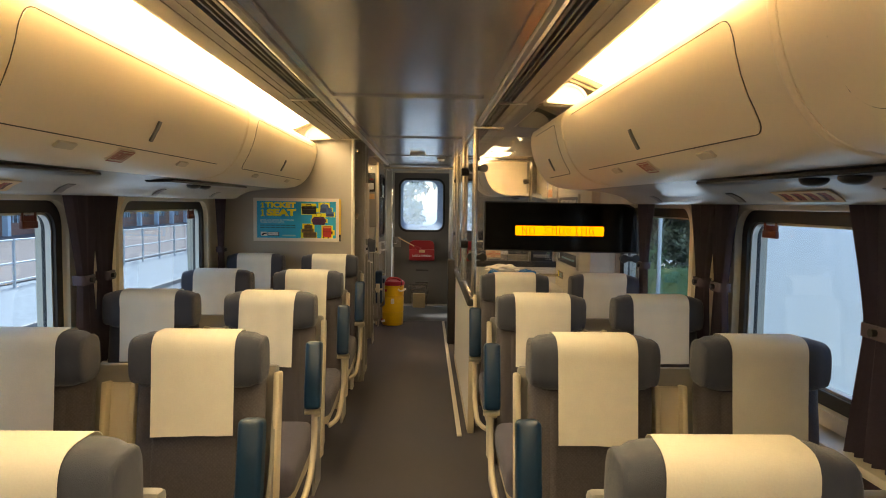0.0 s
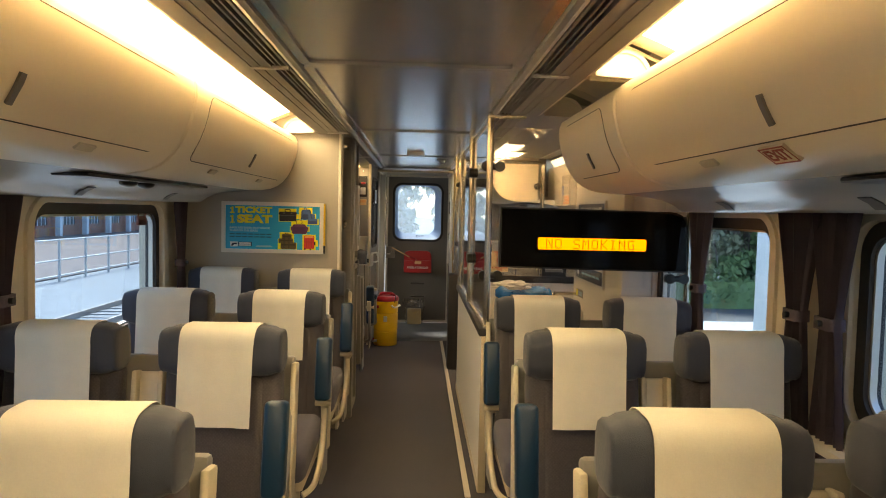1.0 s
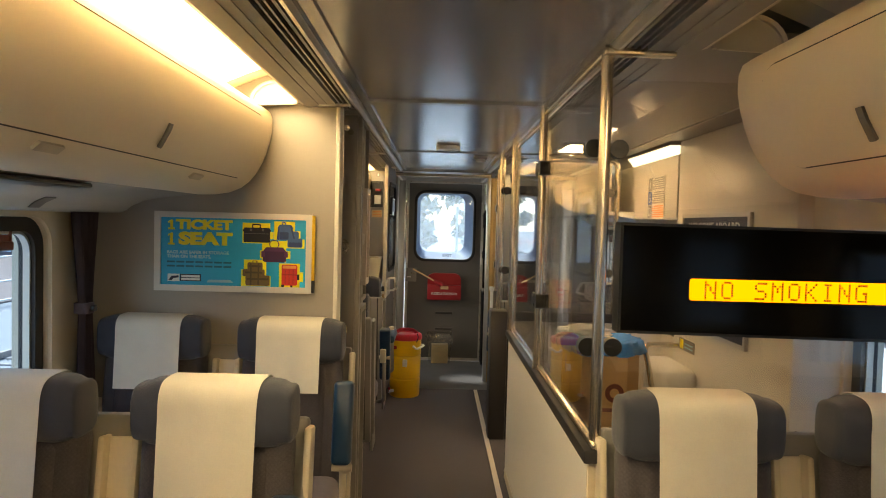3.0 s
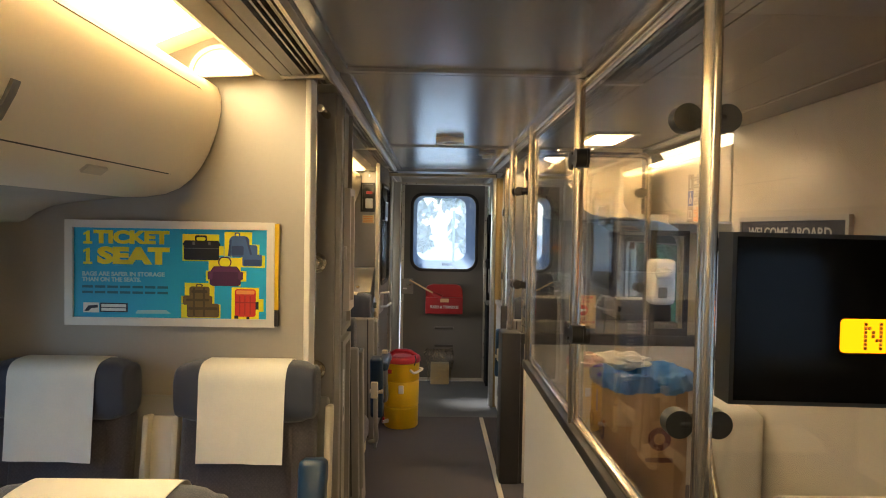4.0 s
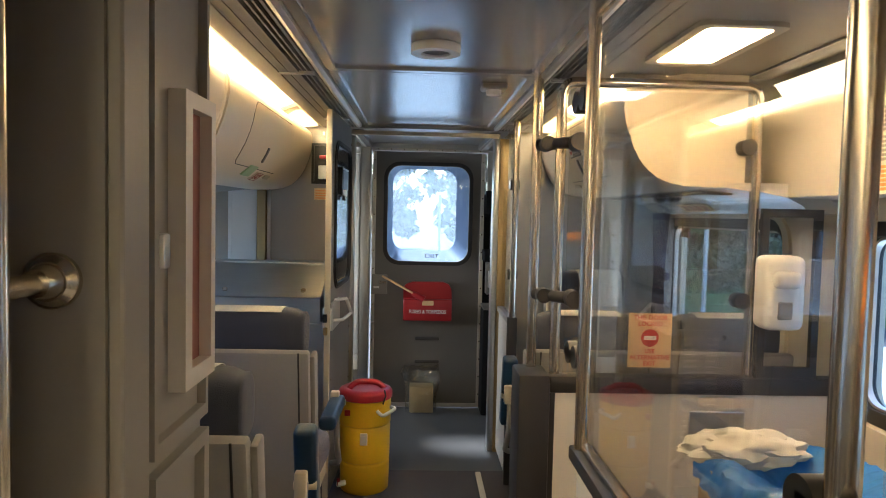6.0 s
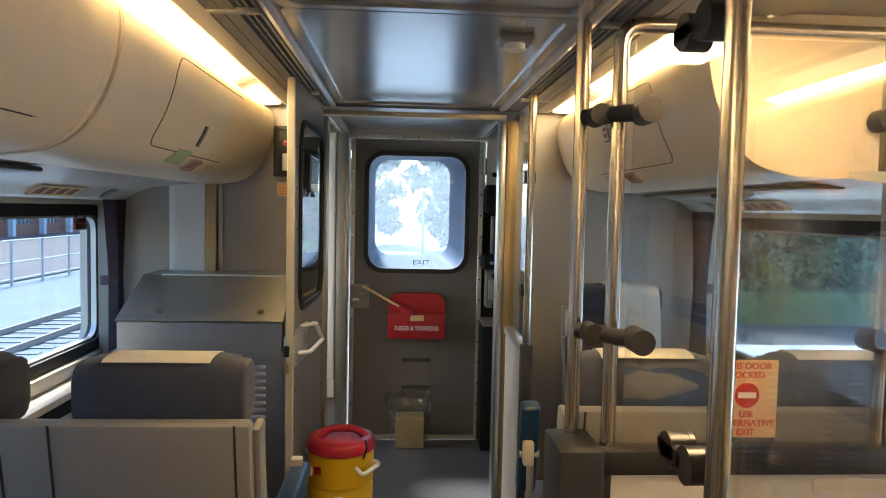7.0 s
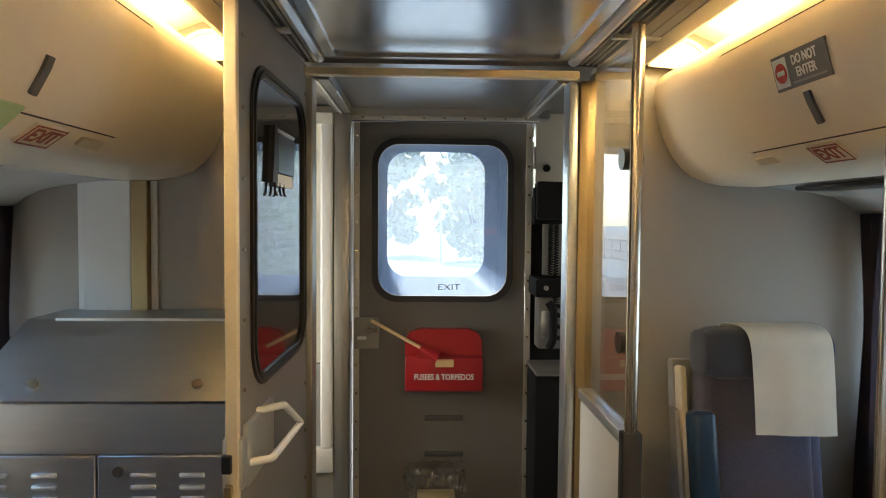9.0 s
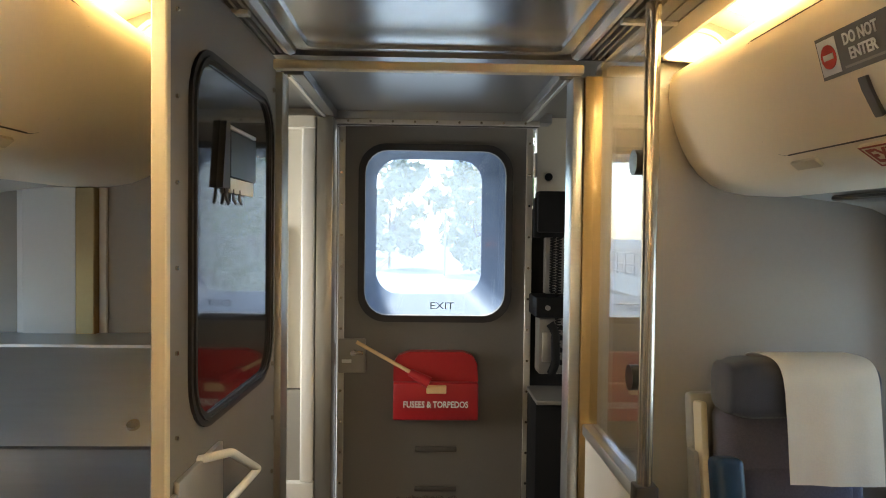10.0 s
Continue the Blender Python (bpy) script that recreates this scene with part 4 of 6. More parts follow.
for i, letter in enumerate("NO SMOKING"):
    dots = None
    for r, line in enumerate(GLYPHS[letter].split()):
        for c, bit in enumerate(line):
            if bit == "1":
                x, z = 0.664 + 0.0468 * i + 0.0069 * c, 1.2985 - 0.0072 * r - 0.004
                dots = box(x - 0.0026, 5.1292, z - 0.0027, x + 0.0026, 5.1312, z + 0.0027, bm=dots)
    if dots:
        part("letter", dots, LEDOFF, ss)

# ---------- area behind the partition ----------
wl = solid("wall_locker", box(1.245, 5.75, 0, 1.47, 7.0, 1.924, 0.01), WALLWHITE, "off-white locker wall with the route poster", "wall")
solid("wall_stair_pelmet", box(1.30, 5.05, 1.45, 1.47, 5.75, 1.924, 0.01), WALLWHITE, "off-white panel over the window by the screen", "wall")
solid("wall_upper_panel", box(1.238, 7.0, 1.50, 1.47, 8.15, 1.858, 0.008), WALLWHITE, "off-white panel over the stair window", "wall")
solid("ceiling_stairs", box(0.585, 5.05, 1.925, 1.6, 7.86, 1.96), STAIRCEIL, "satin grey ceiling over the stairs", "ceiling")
cv = thing("ceiling_light", (1.2, 7.4, 1.9), "lit slanting cove lamp above the stair wall", "ceiling light", "cove lights")
part("diffuser", run([(1.196, 1.904), (1.236, 1.853), (1.25, 1.859), (1.25, 1.904)], 7.01, 7.85), TUBESOFT, cv, "glowing warm white diffuser")
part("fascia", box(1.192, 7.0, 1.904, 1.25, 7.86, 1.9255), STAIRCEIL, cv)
part("lip", box(1.085, 5.10, 1.919, 1.093, 7.85, 1.926, 0.002, 1), ALU, cv)
sq = thing("ceiling_light", (0.76, 7.38, 1.92), "square lit ceiling lamp in a metal rim", "ceiling light")
part("rim", ring(oval(0.64, 7.16, 0.88, 7.62, 0.03), oval(0.67, 7.19, 0.85, 7.59, 0.02), 1.912, 1.926, lambda u, v, w: (u, v, w)), ALU, sq)
part("lens", slab(oval(0.668, 7.188, 0.852, 7.592, 0.02), 1.917, 1.925, lambda u, v, w: (u, v, w)), TUBEWARM, sq, "glowing warm lens")

wp = thing("route_poster", (1.24, 6.5, 0.93), "framed route map poster with a dark WELCOME ABOARD heading", "poster")
wx = lambda u, v, w: (w, u, v)
part("frame", ring(square(6.10, 0.93, 6.886, 1.52), square(6.118, 0.948, 6.868, 1.502), 1.228, 1.2445, wx), ALU, wp, smooth=False)
part("print", box(1.236, 6.115, 0.945, 1.243, 6.871, 1.505), POSTERCREAM, wp)
part("heading_band", box(1.2350, 6.118, 1.41, 1.2365, 6.868, 1.502), INKNAVY, wp)
part("footer_band", box(1.2350, 6.118, 0.948, 1.2365, 6.868, 1.04), INKNAVY, wp)
lettering("heading", "WELCOME ABOARD", 0.055, INKWHITE, wp, face_west(1.2345, 6.50, 1.455), 0.60, bold=0.001)
part("logo", box(1.2340, 6.79, 0.975, 1.2352, 6.84, 1.02), INKWHITE, wp)
for k in range(5):
    part("footer_text", box(1.2340, 6.62 - 0.1 * k, 0.985, 1.2352, 6.70 - 0.1 * k, 1.0), INKBLUE, wp)
route = [(1.2345, 6.82 - 0.09 * k, 1.10 + 0.035 * k + 0.025 * math.sin(2.1 * k)) for k in range(8)]
part("route_line", tube(route, 0.0010, 6), INKPURPLE, wp)
part("route_line", tube([(1.2345, 6.80 - 0.05 * k, 1.33 - 0.02 * k + 0.02 * math.sin(1.4 * k)) for k in range(7)], 0.0011, 6), INKPURPLE, wp)
for k in range(4):
    part("route_line", tube([(1.2347, 6.80 - 0.04 * k - 0.03 * q, 1.12 + 0.05 * k + 0.012 * q + 0.012 * math.sin(1.7 * q + k)) for q in range(9)], 0.0006, 5), RAILGREY, wp)
for k in range(44):
    y, z = 6.15 + 0.0155 * k, 1.06 + 0.0078 * ((k * 17) % 43)
    part("map_text", box(1.2347, y, z, 1.2358, y + 0.022 + 0.02 * ((k * 5) % 3) / 2, z + 0.004), RAILGREY, wp)
part("map_sheet", box(1.2353, 6.50, 1.07, 1.2362, 6.84, 1.37), INKWHITE, wp, "pale map panel")
part("legend", box(1.2342, 6.52, 1.08, 1.2358, 6.64, 1.26), INKWHITE, wp)
part("legend_head", box(1.2338, 6.52, 1.235, 1.2350, 6.64, 1.26), INKNAVY, wp)
for k in range(8):
    part("legend_row", box(1.2338, 6.535, 1.095 + 0.016 * k, 1.2350, 6.625, 1.101 + 0.016 * k), INKDENIM, wp)
lb = thing("warning_sticker", (1.24, 6.77, 0.83), "small dark warning sticker with a yellow sign", "sticker")
part("sheet", box(1.2415, 6.68, 0.80, 1.2445, 6.89, 0.86), DOORGREY, lb)
part("mark", box(1.2405, 6.83, 0.805, 1.2420, 6.88, 0.855), POSTYEL, lb)
for k in range(2):
    part("text_bar", box(1.2405, 6.70, 0.815 + 0.018 * k, 1.2420, 6.81, 0.823 + 0.018 * k), INKBLUE, lb)

inf = thing("info_sticker", (1.235, 7.35, 1.5), "column of access and exit pictograms with text beside them", "sticker")
part("sheet", box(1.2345, 7.20, 1.50, 1.2385, 7.50, 1.755), WALLWHITE, inf)
for z0, z1, m1, m2 in ((1.672, 1.752, RAILGREY, RAILGREY), (1.588, 1.668, SIGNBLUE, RAILGREY), (1.504, 1.584, RAILGREY, INKORANGE)):
    part("pictogram", box(1.2330, 7.425, z0, 1.2348, 7.498, z1), m1, inf)
    for k in range(6):
        part("text_bar", box(1.2330, 7.21, z0 + 0.006 + 0.0125 * k, 1.2348, 7.415 - 0.03 * (k % 3 == 2), z0 + 0.0145 + 0.0125 * k), m2, inf)
part("mark", ring(oval(7.445, 1.60, 7.478, 1.633, 0.0165), oval(7.451, 1.606, 7.472, 1.627, 0.0105), 1.2318, 1.2332, wx), INKWHITE, inf)
part("mark", box(1.2318, 7.458, 1.625, 1.2332, 7.465, 1.66), INKWHITE, inf)
part("mark", box(1.2318, 7.457, 1.685, 1.2332, 7.466, 1.725), INKWHITE, inf)
part("mark", ring(square(7.44, 1.52, 7.485, 1.568), square(7.447, 1.527, 7.478, 1.561), 1.2318, 1.2332, wx), INKWHITE, inf)

# the recycling box with its blue liner
bx = thing("recycling_box", (0.84, 6.98, 0), "brown cardboard recycling box with a blue plastic liner", "recycling box")
X0, X1, YA, YB, ZT = 0.645, 1.02, 6.78, 7.16, 0.815
CUT = 0.085
eight = lambda d: [(X1 - d, YA + CUT), (X1 - d, YB - CUT), (X1 - CUT, YB - d), (X0 + CUT, YB - d), (X0 + d, YB - CUT), (X0 + d, YA + CUT), (X0 + CUT, YA + d), (X1 - CUT, YA + d)]
part("carton", ring(eight(0), eight(0.006), 0.0, ZT, lambda u, v, w: (u, v, w)), CARD, bx, smooth=False)
part("carton_floor", slab(eight(0.007), 0.002, 0.01, lambda u, v, w: (u, v, w)), CARD, bx)
liner = bmesh.new()
rows = []
for i, (d, z) in enumerate(((0.016, 0.772), (0.021, 0.786), (0.020, 0.800), (0.014, 0.816), (0.003, 0.832), (-0.016, 0.838), (-0.045, 0.834), (-0.075, 0.822), (-0.105, 0.806), (-0.135, 0.788), (-0.160, 0.780))):
    line = []
    for k in range(110):
        a = 2 * math.pi * k / 110
        u, v = math.cos(a), math.sin(a)
        q = 1 / max(abs(u), abs(v), (abs(u) + abs(v)) / 1.52)
        hx, hy = (X1 - X0) / 2 + d, (YB - YA) / 2 + d
        p = Vector((hx * u * q * 9, hy * v * q * 9, z * 9))
        w = 0.020 * abs(noise.noise(p * 2.2)) + 0.012 * noise.noise(p * 5)
        zz = z - 0.004 + 0.016 * noise.noise(p * 1.1 + Vector((7, 0, 0))) + 0.020 * abs(noise.noise(p * 3.2))
        line.append(liner.verts.new(((X0 + X1) / 2 + u * q * (hx + w), (YA + YB) / 2 + v * q * (hy + w), zz)))
    rows.append(line)
for p, q in zip(rows, rows[1:]):
    for k in range(110):
        liner.faces.new((p[k], p[(k + 1) % 110], q[(k + 1) % 110], q[k]))
liner.faces.new(rows[-1])
for v in liner.verts:
    v.co.x += 0.012
part("liner", liner, BLUEBAG, bx, "crumpled blue plastic liner")
heap = bmesh.new()
bmesh.ops.create_icosphere(heap, subdivisions=4, radius=1)
for v in heap.verts:
    n = 1 + 0.28 * noise.noise(v.co * 2.2) + 0.12 * noise.noise(v.co * 6)
    v.co = Vector((0.765 + 0.150 * v.co.x * n, 7.09 + 0.085 * v.co.y * n, 0.842 + 0.044 * v.co.z * n))
part("paper_heap", heap, PAPER, bx, "crumpled white bag on top")
for k, (y, zc) in enumerate(((6.87, 0.58), (7.05, 0.58))):
    part("mark", ring(oval(y - 0.04, zc - 0.04, y + 0.04, zc + 0.04, 0.04), oval(y - 0.025, zc - 0.025, y + 0.025, zc + 0.025, 0.025), X0 - 0.001, X0 + 0.002, wx), BROWN, bx)
part("mark", ring(oval(0.82, 0.52, 0.92, 0.62, 0.05), oval(0.845, 0.545, 0.895, 0.595, 0.025), YA - 0.001, YA + 0.002, south), BROWN, bx)
part("text_bar", box(0.81, YA - 0.001, 0.47, 0.93, YA + 0.002, 0.49), BROWN, bx)
part("figure_mark", box(X0 - 0.001, 6.95, 0.64, X0 + 0.002, 6.975, 0.74), SIGNBLUE, bx)

# stair enclosure with its handrail
st = thing("stair_guard", (1.15, 6.55, 0), "rounded white stair guard with a polished handrail", "stair guard")
part("casing", box(1.075, 6.60, 0.0, 1.243, 7.0, 0.74, 0.05, 5), WHITEPL, st)
part("handrail", tube(bend([(1.055, 6.60, 0.35), (1.055, 6.80, 0.70), (1.055, 6.91, 0.81), (1.125, 6.91, 0.81), (1.245, 6.91, 0.81)], 0.05), 0.014), CHROME, st, "polished steel handrail")

# ---------- the cross partition beyond the stairs ----------
xp = thing("glass_partition", (0.8, 7.78, 0), "low cream partition with glass and a bent steel hoop by the stairs", "partition")
part("low_wall", box(0.402, 7.765, 0.0, 1.44, 7.795, 0.80), WALLWHITE, xp)
part("end_post", box(0.290, 7.74, 0.0, 0.400, 7.92, 0.865, 0.008), RUBBER, xp, "black end post")
part("cap_rail", box(0.402, 7.755, 0.80, 1.44, 7.825, 0.86, 0.006), RUBBER, xp, "black capping rail")
part("edge", box(0.402, 7.756, 0.0, 0.42, 7.764, 0.80), RUBBER, xp)
part("pole", rod((0.354, 7.886, 0.86), (0.354, 7.886, 1.93), 0.0185, 20), CHROME, xp, "polished steel pole")
part("hoop", tube(bend([(0.424, 7.805, 0.85), (0.424, 7.805, 1.885), (1.120, 7.805, 1.885), (1.120, 7.805, 0.85)], 0.055), 0.0185, 18), CHROME, xp, "bent steel hoop")
g = part("pane", box(0.445, 7.757, 0.87, 1.09, 7.763, 1.85), PARTGLASS, xp, smooth=False)
g.visible_shadow = False
for z in (1.67, 1.135):
    part("clamp", tube([(0.356, 7.87, z), (0.395, 7.835, z), (0.43, 7.775, z), (0.466, 7.752, z)], 0.021, 14), RUBBER, xp, "black glass clamp")
    part("clamp_disc", rod((0.466, 7.700, z), (0.466, 7.768, z), 0.030, 24), RUBBER, xp)
    part("clamp_disc", rod((0.380, 7.80, z), (0.380, 7.86, z), 0.026, 22), RUBBER, xp)
    part("clamp", rod((1.066, 7.745, z), (1.066, 7.795, z), 0.028, 22), RUBBER, xp)
part("dark_frame", ring(square(1.135, 0.86, 1.352, 1.46), square(1.160, 0.90, 1.327, 1.43), 7.765, 7.785, south), RUBBER, xp)
sp = thing("sanitiser_dispenser", (1.18, 7.70, 1.05), "white hand sanitiser dispenser on the partition", "dispenser")
part("body", box(1.105, 7.66, 1.045, 1.245, 7.766, 1.300, 0.028, 4), WHITEPL, sp)
part("nozzle_cover", box(1.125, 7.63, 1.19, 1.215, 7.69, 1.25, 0.02, 3), WHITEPL, sp)
part("window", box(1.145, 7.654, 1.085, 1.195, 7.664, 1.145, 0.004, 1), DOORGREY, sp)
sk = thing("door_locked_sticker", (0.69, 7.745, 0.92), "tan THIS DOOR LOCKED sticker with a red disc", "sticker")
part("sheet", box(0.613, 7.7745, 0.918, 0.765, 7.7768, 1.108), LABELTAN, sk)
for k, (word, wd, z) in enumerate((("THIS DOOR", 0.12, 1.093), ("LOCKED", 0.085, 1.071), ("USE", 0.035, 0.975), ("ALTERNATIVE", 0.142, 0.953), ("EXIT", 0.045, 0.931))):
    lettering("letters", word, 0.022, INKRED, sk, face_south(0.689, 7.7738, z), wd, bold=0.0004)
part("disc", rod((0.689, 7.7735, 1.022), (0.689, 7.7746, 1.022), 0.031, 28), INKRED, sk)
part("bar", box(0.667, 7.7728, 1.015, 0.711, 7.7736, 1.029), INKWHITE, sk)
sk.location += Vector((0.058, -0.0205, -0.022))
nt = thing("notice_plate", (1.0, 7.73, 0.72), "small metal plate and paper notice on the low partition", "plate")
part("plate", box(0.90, 7.757, 0.62, 1.10, 7.766, 0.74, 0.003, 1), BRUSHED, nt)
part("paper", box(0.93, 7.760, 0.755, 1.13, 7.7655, 0.79), POSTERCREAM, nt)

# ---------- end bulkheads and vestibule ----------
solid("wall_end_left", box(-1.50, 9.415, 0, -0.50, 9.475, 2.1), WALLGREY, "taupe end bulkhead with a riser panel", "wall")
solid("wall_end_right", box(0.45, 9.415, 0, 1.45, 9.475, 2.1), WALLGREY, "taupe end bulkhead behind the single seat", "wall")
bm = box(-1.152, 9.392, 1.02, -1.005, 9.416, 1.53, 0.003, 1)
bm = box(-1.173, 9.404, 1.02, -1.154, 9.416, 1.53, 0.002, 1, bm)
bm = box(-0.949, 9.404, 1.02, -0.929, 9.416, 1.53, 0.002, 1, bm)
solid("trim_riser_cover", bm, WHITEPL, "pale cable riser cover on the bulkhead", "trim")
solid("trim_riser_strip", box(-1.003, 9.382, 1.02, -0.951, 9.416, 1.53, 0.003, 1), BRASS, "brass-toned strip beside the riser", "trim")
solid("trim_header_bar", box(-0.470, 9.375, 1.861, 0.390, 9.41, 1.885, 0.004), CREAMFRAME, "cream metal bar across the aisle head", "trim")
solid("ceiling_vestibule", box(-1.5, 9.41, 1.905, 1.45, 10.75, 1.95), VESTMETAL, "satin grey vestibule ceiling", "ceiling")
hd = thing("trim_door_header", (0, 10.3, 1.86), "grey steel header over the end door", "door frame", kind="structure")
part("header", box(-0.47, 10.27, 1.868, 0.47, 10.42, 1.906), BRUSHED, hd)
part("strip", box(-0.41, 10.262, 1.852, 0.42, 10.275, 1.874, 0.003, 1), ALU, hd)
for k in range(9):
    part("rivet", rod((-0.36 + 0.09 * k, 10.258, 1.863), (-0.36 + 0.09 * k, 10.264, 1.863), 0.005, 8), CHROME, hd)

for word, x0, x1 in (("left", -0.472, -0.405), ("right", 0.345, 0.412)):
    tk = thing(f"trim_door_track_{word}", ((x0 + x1) / 2, 9.9, 1.88), "grey steel track under the vestibule ceiling", "door frame", kind="structure")
    part("track", box(x0, 9.505, 1.872, x1, 10.26, 1.906, 0.003, 1), VESTMETAL, tk)
    part("lip", box(x0 + 0.02, 9.505, 1.866, x0 + 0.03, 10.26, 1.8725), ALU, tk)
solid("trim_jamb_left", box(-0.487, 9.412, 0, -0.447, 9.50, 1.86, 0.004), STEELWARM, "brushed steel jamb at the aisle end", "door frame")
solid("trim_column_left", box(-0.478, 10.20, 0, -0.412, 10.33, 1.872, 0.006), STEELWARM, "brushed steel column beside the end door", "door frame")
solid("trim_jamb_right", box(0.367, 9.412, 0, 0.399, 9.50, 1.86, 0.004), BRUSHED, "brushed steel jamb at the cab doorway", "door frame")
solid("trim_jamb_right_inner", box(0.400, 9.40, 0, 0.449, 9.48, 1.86, 0.003), BRASS, "cream inner jamb at the cab doorway", "door frame")
solid("wall_lobby_left", box(-1.5, 10.24, 0.78, -0.475, 10.30, 1.905), WALLWHITE, "white lobby wall beyond the open cab door", "wall")
solid("wall_lobby_dado", box(-1.5, 10.225, 0.0, -0.475, 10.30, 0.775), CLOSET, "grey dado in the lobby", "wall")
solid("trim_lobby_rail", box(-0.80, 10.19, 0.30, -0.480, 10.226, 0.41, 0.006), WHITEPL, "white ledge along the lobby dado", "trim")
lc = thing("trim_lobby_corner", (-0.53, 10.2, 0.36), "white moulded corner with a riveted cover strip in the lobby", "trim", kind="structure")
part("corner", box(-0.535, 10.19, 0.41, -0.482, 10.24, 1.86, 0.010, 3), WHITEPL, lc)
part("cover_strip", box(-0.640, 10.216, 0.79, -0.590, 10.2405, 1.42, 0.010, 3), WHITEPL, lc)
for z in (0.92, 1.10, 1.29):
    part("rivet", rod((-0.612, 10.209, z), (-0.612, 10.217, z), 0.010, 12), DOORGREY, lc)
part("cornice", box(-1.4, 10.17, 1.82, -0.480, 10.24, 1.87, 0.004, 1), WALLWHITE, lc)
solid("wall_nose", box(-1.5, 10.42, 0, -0.42, 10.5, 1.95), WALLGREY, "end wall of the coach", "wall")
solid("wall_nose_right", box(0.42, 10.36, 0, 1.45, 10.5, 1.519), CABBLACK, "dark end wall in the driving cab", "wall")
solid("wall_nose_top", box(-0.43, 10.36, 1.86, 0.43, 10.5, 1.95), DOORGREY, "end wall above the door", "wall")

# the end door
ed = thing("door_1", (0, 10.36, 0), "grey end door with a rounded window, riveted edges and a closed latch", "door", kind="structure")
part("leaf", pierced(-0.405, 0.02, 0.405, 1.855, (-0.300, 1.058, 0.300, 1.764), 0.10, 10.335, 10.375, south), DOORGREY, ed)
part("window_rubber", ring(oval(-0.322, 1.040, 0.320, 1.782, 0.115), oval(-0.294, 1.068, 0.292, 1.754, 0.095), 10.318, 10.36, south), RUBBER, ed, "thick black rubber window seal")
rev = bmesh.new()
o1, o2 = oval(-0.296, 1.066, 0.294, 1.756, 0.095), oval(-0.267, 1.132, 0.216, 1.748, 0.10)
ra = [rev.verts.new((u, 10.345, v)) for u, v in o1]
rb = [rev.verts.new((u, 10.62, v)) for u, v in o2]
for k in range(len(o1)):
    rev.faces.new((ra[k], ra[(k + 1) % len(o1)], rb[(k + 1) % len(o1)], rb[k]))
part("reveal", rev, material("pale_blue_reveal", (0.085, 0.11, 0.165), 0.6, vary=0.12, scale=5, spec=0.2), ed, "pale blue window tunnel")
g = part("pane", slab(oval(-0.297, 1.063, 0.297, 1.759, 0.095), 10.350, 10.355, south), GLASS, ed, smooth=False)
g.visible_shadow = False
g = part("outer_pane", slab(oval(-0.270, 1.128, 0.219, 1.752, 0.10), 10.622, 10.626, south), VEILED, ed, smooth=False)
g.visible_shadow = False
lettering("decal", "EXIT", 0.042, material("faded_decal", (0.20, 0.25, 0.33), 0.6, vary=0.2, scale=30), ed, face_south(0.03, 10.3492, 1.105), 0.10)
for x0, x1 in ((-0.404, -0.378), (0.376, 0.404)):
    e = part("edge_strip", box(x0, 10.326, 0.02, x1, 10.336, 1.852, 0.002, 1), ALU, ed)
    b = None
    for k in range(14):
        b = rod(((x0 + x1) / 2, 10.322, 0.10 + 0.13 * k), ((x0 + x1) / 2, 10.327, 0.10 + 0.13 * k), 0.0055, 8, b)
    part("rivets", b, CHROME, e)
part("sill_strip", box(-0.404, 10.324, 0.0, 0.404, 10.336, 0.03, 0.002, 1), ALU, ed)
for z in (1.70, 0.35):
    part("hinge", rod((0.412, 10.325, z - 0.05), (0.412, 10.325, z + 0.05), 0.009, 10), BRUSHED, ed)
lt = part("latch_plate", box(-0.40, 10.318, 0.825, -0.287, 10.336, 0.968, 0.003, 1), CLOSET, ed, "steel latch plate")
part("latch_knob", rod((-0.335, 10.295, 0.912), (-0.335, 10.32, 0.912), 0.012, 12), CHROME, lt)
part("latch_bolt", box(-0.345, 10.300, 0.905, -0.295, 10.312, 0.919, 0.003, 1), CHROME, lt)
part("latch_sign", box(-0.385, 10.3165, 0.868, -0.345, 10.3185, 0.882), INKWHITE, lt)
part("keeper", box(-0.43, 10.31, 0.86, -0.41, 10.33, 0.95, 0.003, 1), CHROME, ed)
for z in (0.503, 0.335):
    part("louvre", box(-0.078, 10.322, z - 0.012, 0.10, 10.3365, z + 0.012, 0.006, 2), material("dark_louvre", (0.06, 0.056, 0.052), 0.5, vary=0.1), ed, "small pressed air louvre")
fb = thing("fusee_box", (0.007, 10.31, 0.645), "red enamel box lettered FUSEES & TORPEDOS on the end door", "signal box")
part("body", box(-0.168, 10.25, 0.645, 0.182, 10.335, 0.80, 0.008, 3), RED, fb)
lid = part("lid", slab([(-0.168, 0.80), (0.182, 0.80), (0.178, 0.872), (0.16, 0.905), (0.12, 0.922), (-0.10, 0.922), (-0.15, 0.905), (-0.168, 0.875)], 10.285, 10.335, south), RED, fb, "hinged red lid", smooth=False)
part("hasp", box(-0.032, 10.244, 0.757, 0.05, 10.252, 0.792, 0.003, 1), LABELTAN, fb, "worn brass hasp")
lettering("letters", "FUSEES & TORPEDOS", 0.036, INKWHITE, fb, face_south(0.007, 10.2485, 0.711), 0.265, bold=0.0008)
ax = thing("axe_handle", (-0.2, 10.24, 0.9), "slim wooden stick with a red end leaning behind the box", "stick")
part("stick", rod((-0.322, 10.30, 0.958), (-0.085, 10.262, 0.835), 0.008, 10), LABELTAN, ax)
part("red_end", rod((-0.10, 10.264, 0.842), (-0.02, 10.252, 0.80), 0.016, 10, None, 0.026), RED, ax)
bagt = thing("bagged_carton", (-0.03, 10.22, 0), "small carton in a clear plastic bag on the floor", "bag")
